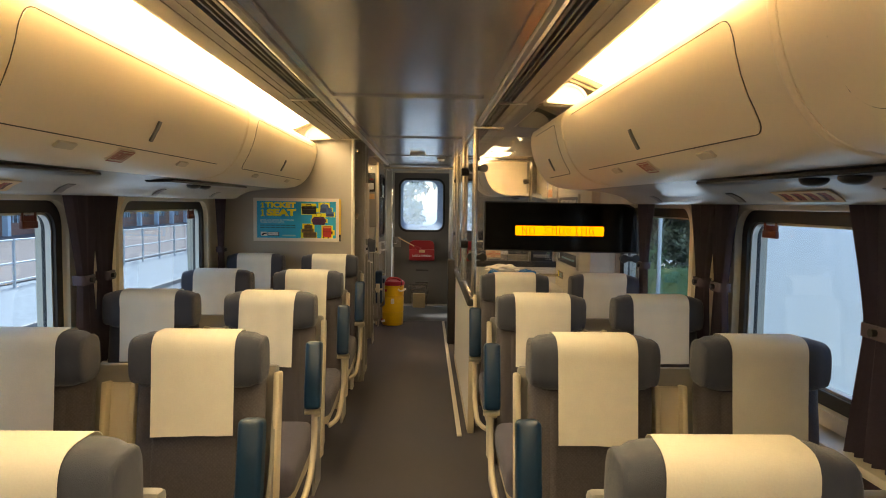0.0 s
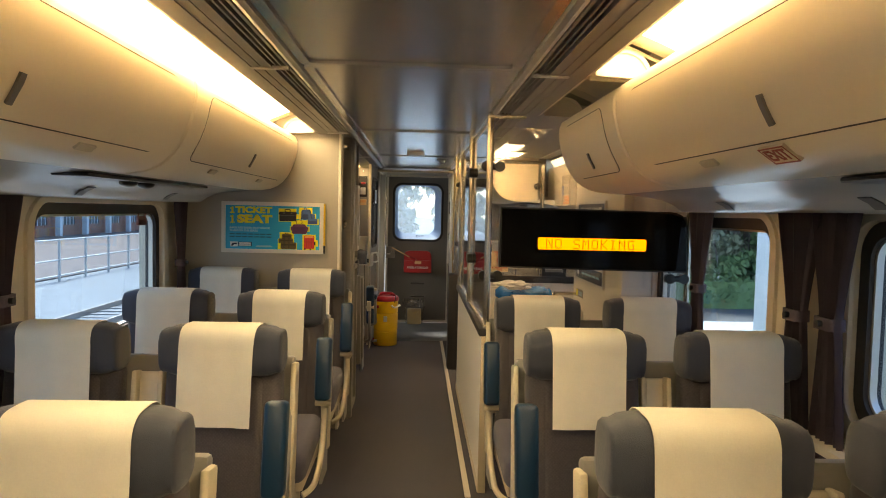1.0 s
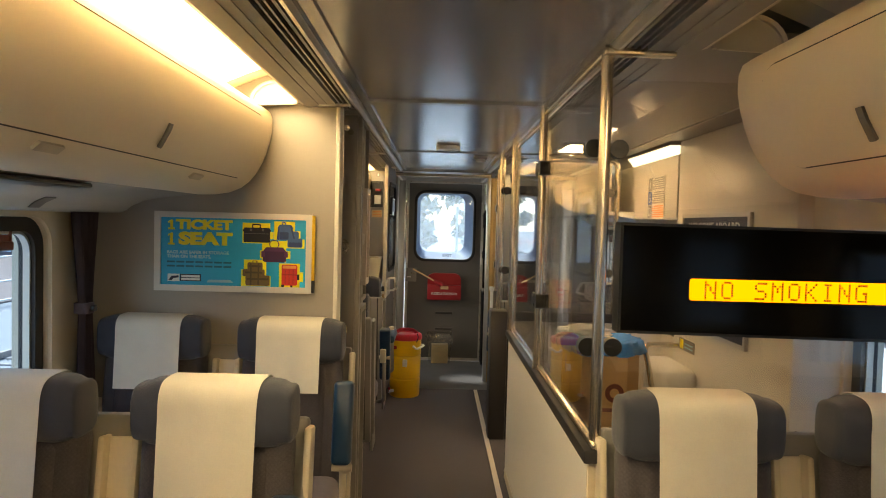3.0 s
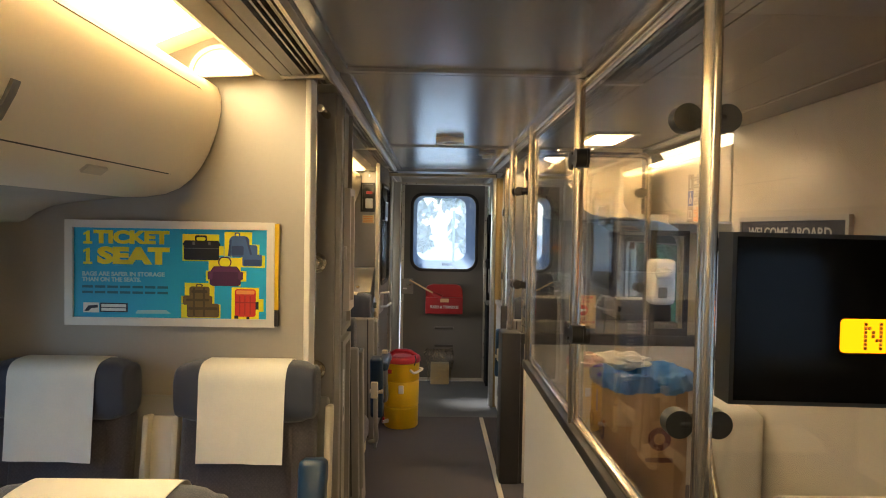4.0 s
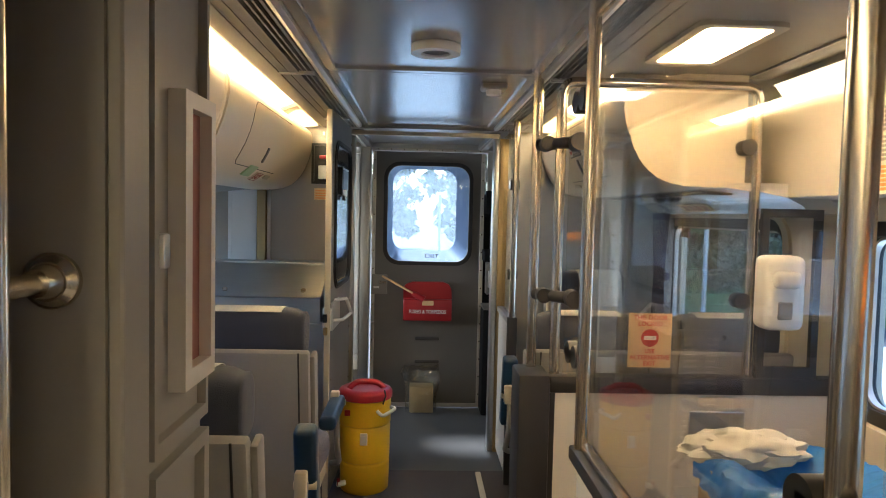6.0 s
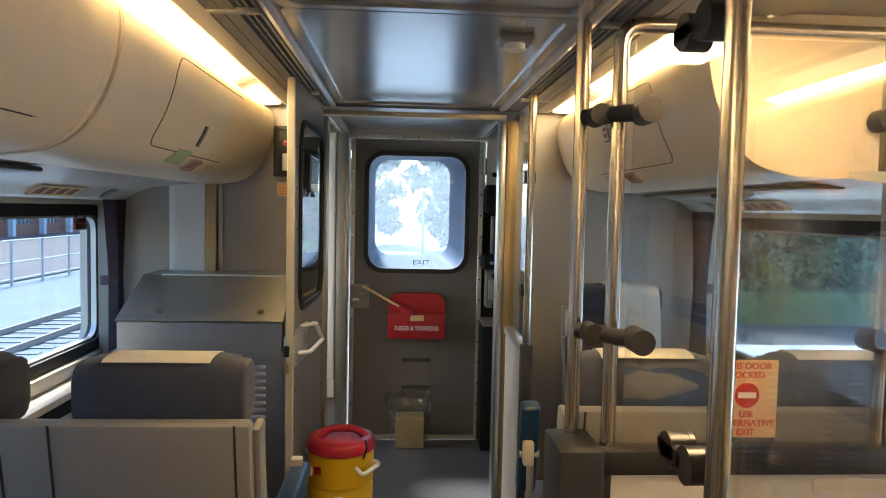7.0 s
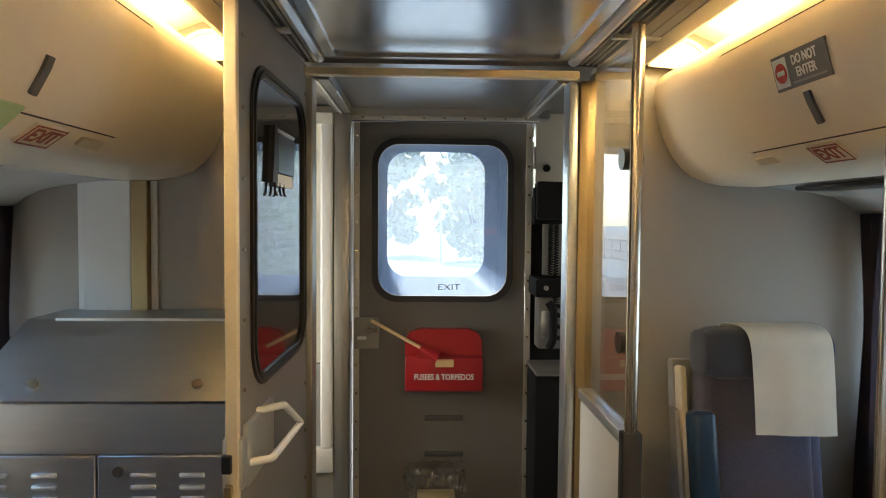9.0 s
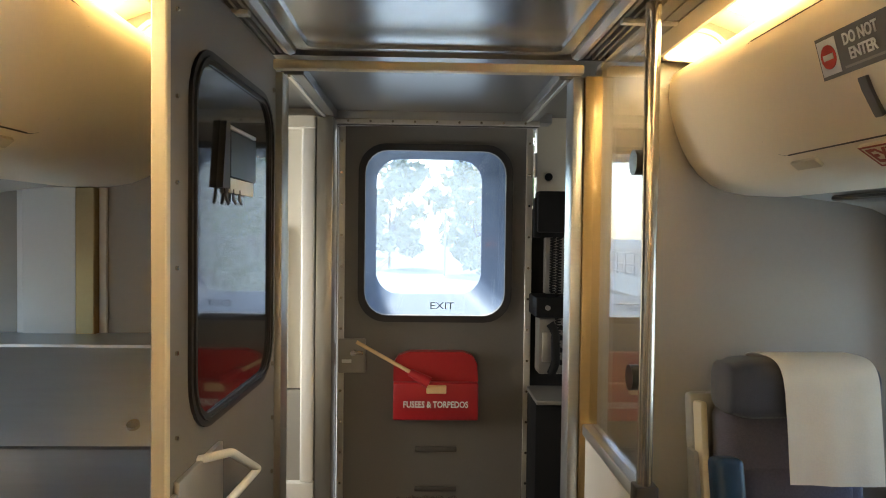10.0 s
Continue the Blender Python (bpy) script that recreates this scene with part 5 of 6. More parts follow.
part("carton", box(-0.11, 10.17, 0.0, 0.06, 10.29, 0.19, 0.008), material("gold_carton", (0.46, 0.36, 0.19), 0.4, vary=0.15, scale=9, fine=0.06), bagt)
bag = bmesh.new()
rows = []
for i in range(17):
    f = i / 16
    z = 0.31 * f
    rad = 0.108 + 0.002 * f if f < 0.55 else 0.110 + 0.085 * (f - 0.55) - 0.16 * max(0, f - 0.88)
    ring_row = []
    for k in range(64):
        a = 2 * math.pi * k / 64
        u, v = math.cos(a), math.sin(a)
        q = rad / max(abs(u), abs(v), (abs(u) + abs(v)) / 1.5)
        w = noise.noise(Vector((u * 2.2, v * 2.2, z * 16))) * 0.030 * (0.15 + f) + noise.noise(Vector((u * 6, v * 6, z * 42 + 5))) * 0.016 * (0.15 + f)
        ring_row.append(bag.verts.new((-0.028 + 1.0 * (q + w) * u, 10.228 + 0.70 * (q + 0.6 * w) * v, z + noise.noise(Vector((3 * u, 3 * v, 8))) * 0.05 * max(0, f - 0.5))))
    rows.append(ring_row)
for p, q in zip(rows, rows[1:]):
    for k in range(64):
        bag.faces.new((p[k], p[(k + 1) % 64], q[(k + 1) % 64], q[k]))
bag.faces.new(rows[-1])
part("bag", bag, BAG, bagt, "clear crinkled bag", smooth=False)

# the open cab door, folded back along the aisle
cd = thing("door_2", (-0.508, 8.9, 0), "open grey cab door with a black rounded window and steel handle", "door", kind="structure")
part("leaf", pierced(8.672, 0.03, 9.405, 1.895, (8.770, 1.042, 9.345, 1.756), 0.09, -0.527, -0.503, west), DOORGREY, cd)
part("edge_strip", box(-0.529, 8.655, 0.03, -0.5015, 8.674, 1.895, 0.003, 1), CREAMFRAME, cd, "cream metal door edge")
part("window_rubber", ring(oval(8.756, 1.026, 9.360, 1.770, 0.11), oval(8.782, 1.052, 9.334, 1.744, 0.09), -0.528, -0.496, west), RUBBER, cd, "black rubber window seal")
part("dark_pane", slab(oval(8.772, 1.045, 9.343, 1.754, 0.085), -0.513, -0.502, west), material("black_glass", (0.009, 0.009, 0.010), 0.12, vary=0.2, rough_vary=0.03, coat=0.7), cd, "dark window covered from behind")
part("rubber_lip", ring(oval(8.766, 1.036, 9.350, 1.760, 0.105), oval(8.774, 1.044, 9.342, 1.752, 0.098), -0.497, -0.491, west), RUBBER, cd)
clip = part("clip", run([(8.905, 1.505), (8.93, 1.645), (8.955, 1.645), (8.955, 1.505)], -0.512, -0.488, place=lambda x, y, z: (y, x, z)), RUBBER, cd, "black card holder hung on the pane", smooth=False)
part("clip_card", box(-0.494, 8.956, 1.53, -0.487, 9.15, 1.63, 0.002, 1), BLACK, clip)
part("clip_edge", box(-0.4945, 8.956, 1.632, -0.486, 9.15, 1.640, 0.002, 1), ALU, clip)
part("clip_tag", box(-0.495, 8.965, 1.497, -0.490, 9.14, 1.529, 0.001, 1), INKWHITE, clip, "white paper tag")
for y in (8.935, 8.985, 9.030):
    part("hook", tube([(-0.492, y, 1.506), (-0.490, y, 1.482), (-0.486, y + 0.004, 1.474)], 0.0035, 6), RUBBER, clip)
h = part("handle_plate", box(-0.504, 8.69, 0.84, -0.492, 8.93, 0.975, 0.004), ALU, cd, "worn steel handle plate")
part("handle", tube(bend([(-0.520, 8.80, 0.972), (-0.448, 8.84, 0.980), (-0.446, 9.03, 0.880), (-0.452, 8.74, 0.888), (-0.520, 8.70, 0.888)], 0.010), 0.0085), WHITEPL, h, "bent pale handle")
lock = part("lock", box(-0.538, 8.660, 0.845, -0.494, 8.695, 0.955, 0.005), ALU, cd, "worn steel lock case")
part("latch_tongue", box(-0.532, 8.645, 0.825, -0.512, 8.664, 0.862, 0.003, 1), BRASS, lock)
part("lock_bolt", box(-0.536, 8.648, 0.885, -0.514, 8.664, 0.925, 0.003, 1), BLACK, lock)
b = None
for k in range(12):
    b = rod((-0.504, 9.375, 0.15 + 0.15 * k), (-0.498, 9.375, 0.15 + 0.15 * k), 0.006, 8, b)
for k in range(12):
    b = rod((-0.504, 8.70, 0.15 + 0.15 * k), (-0.499, 8.70, 0.15 + 0.15 * k), 0.004, 8, b)
part("rivets", b, CHROME, cd)
cd.location.x += 0.026
cd.rotation_euler.z = radians(-1.4)

# ---------- steel equipment cabinet ----------
sc = thing("steel_cabinet", (-0.92, 9.15, 0), "brushed steel equipment cabinet with a sloping lid and louvred doors", "cabinet")
part("body", box(-1.265, 8.915, 0.0, -0.565, 9.41, 0.845), BRUSHED, sc)
part("upper_case", run([(8.90, 0.845), (8.90, 0.965), (9.20, 1.116), (9.41, 1.116), (9.41, 0.845)], -1.235, -0.592, place=lambda x, y, z: (y, x, z)), BRUSHED, sc, smooth=False)
part("lid", run([(8.890, 0.974), (9.196, 1.126), (9.41, 1.126), (9.41, 1.118), (9.199, 1.118), (8.894, 0.966)], -1.24, -0.588, place=lambda x, y, z: (y, x, z)), BRUSHED, sc, "sloping steel lid", smooth=False)
part("hinge_line", box(-1.16, 9.19, 1.122, -0.62, 9.197, 1.130), ALU, sc)
for x in (-1.085, -0.685):
    k = part("lid_lock", rod((x, 8.944, 0.994), (x, 8.936, 1.008), 0.013, 16), CHROME, sc)
for x0, x1 in ((-1.262, -0.919), (-0.914, -0.568)):
    d = part("door", box(x0, 8.900, 0.03, x1, 8.916, 0.838, 0.003, 1), BRUSHED, sc, "louvred steel door")
    for cx in ((-1.155, -1.038) if x0 < -1 else (-0.802, -0.685)):
        for k in range(23):
            b = box(cx - 0.031, 8.889, 0.784 - 0.0290 * k, cx + 0.031, 8.901, 0.797 - 0.0290 * k, 0.0055, 2)
            part("louvre", b, LOUVRE, d)
part("door_lock", rod((-0.862, 8.892, 0.80), (-0.862, 8.902, 0.80), 0.013, 16), CHROME, sc)

sc.location.x += 0.028
em = thing("brake_valve_box", (-0.66, 9.40, 1.55), "black wall recess with a red emergency brake handle", "brake valve")
part("frame", ring(square(-0.712, 1.572, -0.597, 1.806), square(-0.698, 1.586, -0.611, 1.792), 9.392, 9.416, south), BLACK, em)
part("back", box(-0.705, 9.408, 1.58, -0.605, 9.4155, 1.80), RUBBER, em)
part("glass", box(-0.675, 9.398, 1.60, -0.615, 9.4075, 1.68, 0.004, 1), BRUSHED, em)
part("handle", box(-0.668, 9.385, 1.715, -0.618, 9.41, 1.738, 0.008), RED, em, "red brake handle")
em.location.x += 0.018
lb = thing("brake_notice", (-0.66, 9.41, 1.46), "small orange warning notice", "sticker")
part("sheet", box(-0.698, 9.412, 1.480, -0.605, 9.4152, 1.548), LABELTAN, lb)
for k in range(4):
    part("text_bar", box(-0.69, 9.4108, 1.488 + 0.014 * k, -0.615, 9.4122, 1.494 + 0.014 * k), INKORANGE, lb)
lb.location.x += 0.018
lb = thing("letter_plate", (-0.67, 9.41, 1.85), "small grey square plate on the bulkhead", "sticker")
part("sheet", box(-0.69, 9.412, 1.845, -0.655, 9.4152, 1.885), RAILGREY, lb)
part("mark", box(-0.678, 9.4105, 1.855, -0.667, 9.4122, 1.875), INKWHITE, lb)
lb.location.x += 0.045

# ---------- partition and cab at the end on the other side ----------
ep = thing("glass_partition", (0.42, 9.2, 0), "short white partition with a glass pane and steel post by the cab", "partition")
part("low_wall", box(0.416, 8.945, 0.03, 0.440, 9.398, 0.85), WHITEPL, ep)
part("end_post", box(0.404, 8.905, 0.0, 0.454, 8.945, 0.885, 0.004), RUBBER, ep, "dark green-black end post")
part("cap_rail", box(0.406, 8.945, 0.848, 0.450, 9.398, 0.880, 0.004), BRUSHED, ep)
part("post", rod((0.428, 8.925, 0.88), (0.428, 8.925, 1.905), 0.0165, 18), CHROME, ep, "polished steel post")
g = part("pane", box(0.425, 8.945, 0.885, 0.431, 9.395, 1.87), PARTGLASS, ep, smooth=False)
g.visible_shadow = False
for z in (1.575, 1.105):
    part("clamp", rod((0.404, 8.968, z), (0.452, 8.968, z), 0.028, 24), BLACK, ep, "black glass clamp")
solid("wall_cab_white", box(0.425, 10.36, 1.52, 1.45, 10.42, 1.905), WALLWHITE, "white upper wall in the driving cab", "wall")
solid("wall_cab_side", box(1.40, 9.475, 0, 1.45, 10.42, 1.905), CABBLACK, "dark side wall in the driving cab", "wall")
ck = thing("control_console", (0.62, 10.3, 0), "dark driving cab console with switches, dials and pipes", "console")
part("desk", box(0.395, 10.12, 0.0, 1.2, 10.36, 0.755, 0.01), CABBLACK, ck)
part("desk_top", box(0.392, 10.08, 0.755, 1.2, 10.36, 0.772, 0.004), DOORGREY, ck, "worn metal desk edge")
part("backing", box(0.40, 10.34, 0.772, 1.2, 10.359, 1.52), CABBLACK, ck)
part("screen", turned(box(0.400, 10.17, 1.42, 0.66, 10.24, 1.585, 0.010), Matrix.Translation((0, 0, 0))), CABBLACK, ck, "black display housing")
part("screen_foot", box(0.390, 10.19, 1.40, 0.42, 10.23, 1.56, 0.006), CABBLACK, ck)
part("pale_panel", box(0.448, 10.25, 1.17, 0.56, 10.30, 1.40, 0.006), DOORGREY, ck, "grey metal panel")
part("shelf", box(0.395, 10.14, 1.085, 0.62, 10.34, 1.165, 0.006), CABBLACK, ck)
part("gauge", rod((0.440, 10.13, 1.125), (0.440, 10.142, 1.125), 0.010, 14), RAILGREY, ck)
part("radio", box(0.418, 10.20, 0.85, 0.56, 10.30, 1.075, 0.008), DOORGREY, ck, "grey radio unit")
part("radio_face", box(0.430, 10.19, 0.90, 0.475, 10.202, 1.02, 0.005), BRUSHED, ck)
for z in (0.90, 0.95, 1.0, 1.04):
    part("knob", rod((0.505, 10.185, z), (0.505, 10.202, z), 0.010, 12), CABBLACK, ck)
part("button", rod((0.475, 10.345, 1.655), (0.475, 10.362, 1.655), 0.016, 14), CABBLACK, ck)
ph = thing("handset", (0.49, 10.15, 0.9), "black radio handset with a coiled cord", "telephone")
part("receiver", tube(bend([(0.455, 10.165, 1.06), (0.475, 10.155, 1.03), (0.478, 10.155, 0.90), (0.462, 10.165, 0.86)], 0.02), 0.017, 12), CABBLACK, ph)
for x, z1, turns in ((0.462, 1.18, 150), (0.486, 0.93, 290)):
    coil = [(x + 0.010 * math.cos(k * 0.9), 10.165 + 0.010 * math.sin(k * 0.9), 1.40 + (z1 - 1.40) * k / turns) for k in range(turns)]
    part("cord", tube(coil, 0.0030, 6), CABBLACK, ph)

# ---------- seats ----------
def lozenge(x0, y0, z0, x1, y1, z1, r, tilt=0, pivot=(0, 0, 0), segs=4):
    b = box(x0, y0, z0, x1, y1, z1, r, segs)
    return turned(b, Matrix.Translation(pivot) @ Euler((radians(tilt), 0, 0)).to_matrix().to_4x4() @ Matrix.Translation(-Vector(pivot)))


LEAN_BACK = -9.0


def seat_pair(at, aisle, label, single=False, half=0.197, lift=0.0, fold=0.44, arm=(0.600, 0.870), arm_down=False, reach=0.262, trim=None):
    """A pair of seats that faces -y; at: the floor below the aisle seat's headrest; aisle: -1 or 1, the side on which the aisle lies."""
    t = thing("double_seat" if not single else "single_seat", at, label, "train seat", "coach seats")
    ox, oy = at[0], at[1]
    trim = trim or CREAMFRAME
    out = -aisle
    pv = (0, oy - 0.10, 0.40)
    for c in ((0.0, 0.547) if not single else (0.0,)):
        x = ox + out * c
        back = lozenge(x - half - 0.004, oy - 0.095, 0.36, x + half + 0.004, oy + 0.0, 0.895 + lift, 0.04, LEAN_BACK, pv)
        back = join(back, lozenge(x - 0.15, oy - 0.104, 0.40, x + 0.15, oy - 0.05, 0.86, 0.035, LEAN_BACK, pv))
        part("backrest", back, CUSHION if single else SEATFAB, t, "woven grey-brown back cushion")
        head = bmesh.new()
        n, m = 24, 17
        rows = []
        for i in range(m):
            f = -1 + 2 * i / (m - 1)
            f = math.copysign(1 - (1 - abs(f)) ** 1.35, f)
            e = max((1 - abs(f) ** 12) ** 0.30 if abs(f) < 1 else 0.0, 0.86)
            bul = 1.0 + 0.04 * abs(f) ** 1.3
            line = []
            for k in range(n):
                a = 2 * math.pi * k / n
                cy, cz = math.cos(a), math.sin(a)
                q = (abs(cy) ** 3.6 + abs(cz) ** 3.6) ** (-1 / 3.6)
                line.append(head.verts.new((x + half * f, oy + 0.008 + 0.074 * bul * e * q * cy - 0.008 * abs(f) ** 1.3, 0.930 + lift + (0.085 if not lift else 0.073) * e * q * cz)))
            rows.append(line)
        for p, q in zip(rows, rows[1:]):
            for k in range(n):
                head.faces.new((p[k], p[(k + 1) % n], q[(k + 1) % n], q[k]))
        for e_row, d in ((rows[0], -1), (rows[-1], 1)):
            mid_y = sum(v.co.y for v in e_row) / n
            mid_z = sum(v.co.z for v in e_row) / n
            last = e_row
            for shrink, bulge in ((0.95, 0.005), (0.85, 0.008), (0.50, 0.010)):
                nxt = [head.verts.new((x + d * (half + bulge), mid_y + (v.co.y - mid_y) * shrink, mid_z + (v.co.z - mid_z) * shrink)) for v in e_row]
                for k in range(n):
                    head.faces.new((last[k], last[(k + 1) % n], nxt[(k + 1) % n], nxt[k]))
                last = nxt
            head.faces.new(last)
        part("headrest", head, HEAD, t, "slate blue-grey padded headrest")
        part("seat_cushion", lozenge(x - half - 0.022, oy - 0.62, 0.31, x + half + 0.022, oy - 0.12, 0.445, 0.045, 4, (0, oy - 0.3, 0.4)), CUSHION, t, "blue-grey seat cushion")
    mid = ox + out * 0.2735
    lo, hi = (min(ox, ox + out * 0.547), max(ox, ox + out * 0.547)) if not single else (ox, ox)
    shell = lozenge(lo - 0.225, oy + 0.0, 0.22, hi + 0.225, oy + 0.045, 0.915 + lift, 0.012, LEAN_BACK, pv, 2)
    part("back_shell", shell, SHELL, t, "grey moulded back shell")
    for x in ((ox,) if single else (mid - 0.055, mid + 0.055, ox + aisle * 0.19)):
        part("shell_joint", lozenge(x - 0.003, oy + 0.044, 0.24, x + 0.003, oy + 0.0475, 0.915, 0.001, LEAN_BACK, pv, 1), RUBBER, t)
    cheek_x = ox + aisle * 0.227
    cheek = slab([(oy + 0.085, 0.86), (oy + 0.04, 0.86), (oy - 0.02, 0.60), (oy - 0.12, 0.40), (oy - 0.22, 0.14), (oy - 0.04, 0.14)], cheek_x - 0.006, cheek_x + 0.006, lambda u, v, w: (w, u, v))
    part("side_cheek", cheek, SHELL, t, "slanting grey side cheek")
    # frame and legs
    part("seat_frame", box(lo - 0.2, oy - 0.55, 0.24, hi + 0.2, oy - 0.04, 0.315, 0.012), CREAMFRAME, t, "cream enamelled frame")
    for x in (lo - 0.10, hi + 0.10):
        part("leg", box(x - 0.025, oy - 0.42, 0.0, x + 0.025, oy - 0.16, 0.245, 0.008), CREAMFRAME, t)
    # uprights at the sides of the backs
    for x in ((ox + aisle * 0.206,) if single else (ox + aisle * 0.232, mid - 0.045, mid + 0.045)):
        z1 = 0.895 + lift if abs(x - ox) < 0.25 and (single or x == ox + aisle * 0.232) else 0.86
        part("upright", lozenge(x - 0.010, oy - 0.045, 0.26, x + 0.010, oy + 0.02, z1, 0.007, LEAN_BACK, pv, 2), trim, t, "slim side upright")
    # aisle side: curved arm support and folded-up armrest
    ax_ = ox + aisle * reach
    ay = oy - fold
    rail_pts = [(ax_, ay + 0.44 - 0.405, 0.60), (ax_, ay + 0.44 - 0.385, 0.52), (ax_, ay + 0.44 - 0.40, 0.43), (ax_, ay + 0.44 - 0.47, 0.35), (ax_ - aisle * 0.01, ay + 0.44 - 0.60, 0.275), (ax_ - aisle * 0.05, ay + 0.44 - 0.625, 0.262)]
    part("arm_bracket", tube(bend(rail_pts, 0.05), 0.0125, 12), trim, t, "slim curved arm bracket")
    if arm_down:
        arm = part("armrest", lozenge(ax_ - 0.032, oy - 0.43, 0.565, ax_ + 0.032, oy - 0.09, 0.615, 0.018), BLUEVINYL, t, "lowered blue vinyl armrest")
    else:
        arm = part("armrest", lozenge(ax_ - 0.033, ay + 0.44 - 0.47, arm[0], ax_ + 0.033, ay + 0.44 - 0.405, arm[1], 0.016, -12, (0, ay + 0.44 - 0.44, 0.62)), BLUEVINYL, t, "folded-up blue vinyl armrest")
    part("hinge", box(ax_ - 0.010, ay + 0.44 - 0.412, 0.555, ax_ + 0.026, ay + 0.44 - 0.375, 0.635, 0.006), CREAMFRAME, arm, "cream hinge bracket")
    part("hinge_pin", rod((ax_ - 0.034, ay + 0.44 - 0.42, 0.582), (ax_ + 0.034, ay + 0.44 - 0.42, 0.582), 0.012, 12), CREAMFRAME, arm)
    if not single:
        part("centre_panel", lozenge(mid - 0.045, oy - 0.01, 0.26, mid + 0.045, oy + 0.018, 0.855, 0.006, LEAN_BACK, pv, 2), CREAM, t, "cream panel between the backs")
        part("centre_armrest", lozenge(mid - 0.036, oy - 0.42, 0.585, mid + 0.036, oy - 0.085, 0.65, 0.02), BLUEVINYL, t, "blue vinyl centre armrest")
        part("centre_post", box(mid - 0.02, oy - 0.30, 0.24, mid + 0.02, oy - 0.22, 0.60, 0.006), CREAMFRAME, t)
    return t


def cover(at, seed, drop=0.315, turn=0.0, half=0.0, slant=0.0, back=40, label="cream non-woven headrest cover draped over the seat top"):
    """A paper-like cloth over a headrest; at: the floor below the headrest; the seat faces -y."""
    rnd = random.Random(seed)
    b = bmesh.new()
    top = 1.008
    path = []
    for q in range(19):
        a = radians(back + (174 - back) * q / 18)
        w = (abs(math.cos(a)) ** 3.4 + abs(math.sin(a)) ** 3.4) ** (-1 / 3.4)
        path.append((0.012 + 0.0845 * w * math.cos(a), 0.930 + 0.0905 * w * math.sin(a)))
    path += [(-0.076, 0.90), (-0.080, 0.86)]
    end = top + 0.002 - drop
    n = max(2, int((0.82 - end) / 0.035))
    for q in range(n):
        z = 0.82 + (end - 0.82) * q / (n - 1)
        path.append((-0.083 - (0.82 - z) * 0.10, z))
    wide = half or 0.126 + rnd.uniform(-0.005, 0.005)
    skew, ph = slant or rnd.uniform(-0.022, 0.012), rnd.uniform(0, 6)
    tilt = rnd.uniform(-0.006, 0.006)
    rows = []
    for i, (y, zz) in enumerate(path):
        s = i / (len(path) - 1)
        hang = max(0, s - 0.5)
        line = []
        for k in range(15):
            u = -1 + k / 7
            yy = y - 0.006 * hang * math.sin(3 * u + ph) - 0.003 * hang * math.sin(8 * u + 2 * ph) - 0.004
            line.append(b.verts.new((u * wide * (1 - 0.04 * hang) + skew * (s - 0.3), yy, zz + tilt * u * hang)))
        rows.append(line)
    for p, q in zip(rows, rows[1:]):
        for k in range(14):
            b.faces.new((p[k], p[k + 1], q[k + 1], q[k]))
    bmesh.ops.recalc_face_normals(b, faces=b.faces)
    bmesh.ops.solidify(b, geom=b.faces[:], thickness=0.0018)
    ob = new("headrest_cover", mesh_of("headrest_cover", b, PAPER))
    ob.matrix_world = Matrix.Translation(at) @ Euler((0, 0, radians(turn))).to_matrix().to_4x4()
    return tagged(ob, label, "headrest cover", "headrest covers")


LEFT_ROWS = [1.08, 2.065, 3.055, 4.045, 5.035, 5.958]
RIGHT_ROWS = [1.08, 2.065, 3.055, 4.045, 4.995]
seedling = 0
for rows, x, aisle in ((LEFT_ROWS, -0.650, 1), (RIGHT_ROWS, 0.600, -1)):
    first = None
    for y in rows:
        if first is None:
            first = seat_pair((x, y, 0), aisle, "grey-blue double coach seat with padded headrests and blue armrests")
            pair = first
        else:
            pair = copy_thing(first, Matrix.Translation((x, y, 0)) @ Matrix.Diagonal((1, 1, 1.03 if y > 5.5 else 1, 1)))
        for c in (0.0, -aisle * 0.547):
            seedling += 1
            cover((x + c, y, 0.028 if y > 5.5 else 0), seedling, drop=0.298 + 0.03 * ((seedling * 7) % 5) / 5 if y < 5.5 else 0.27)
# seats that face the other way, seen from behind
REAR = ((-0.650, 7.0, 1, False, 1.035, 0.262), (-0.655, 7.84, 1, True, 1.055, 0.262), (0.585, 8.03, -1, False, 1.03, 0.228))
for x, y, aisle, down, tall, reach in REAR:
    model = seat_pair((-x, 0, 0), -aisle, "grey-blue double coach seat seen from its grey back shell", half=0.190, arm=(0.44, 0.76), arm_down=down, reach=reach, trim=SHELL)
    copy_thing(model, Matrix.Translation((x, y, 0)) @ Euler((0, 0, math.pi)).to_matrix().to_4x4() @ Matrix.Diagonal((1, 1, tall, 1)))
    for q in (*model.children_recursive, model):
        bpy.data.objects.remove(q)
    for k, c in enumerate((0.0, -aisle * 0.547)):
        cover((x + c, y, 0.925 * (tall - 1) + 0.004), int(60 + 10 * y + k), turn=180, back=52)
seat_pair((0.884, 9.17, 0), -1, "single grey-blue coach seat against the bulkhead", single=True, half=0.178, lift=0.110, fold=0.20, arm=(0.66, 0.915), reach=0.232)
cover((0.916, 9.160, 0.103), 90, drop=0.285, half=0.118, slant=0.035, label="crooked cream headrest cover hanging down the single seat")

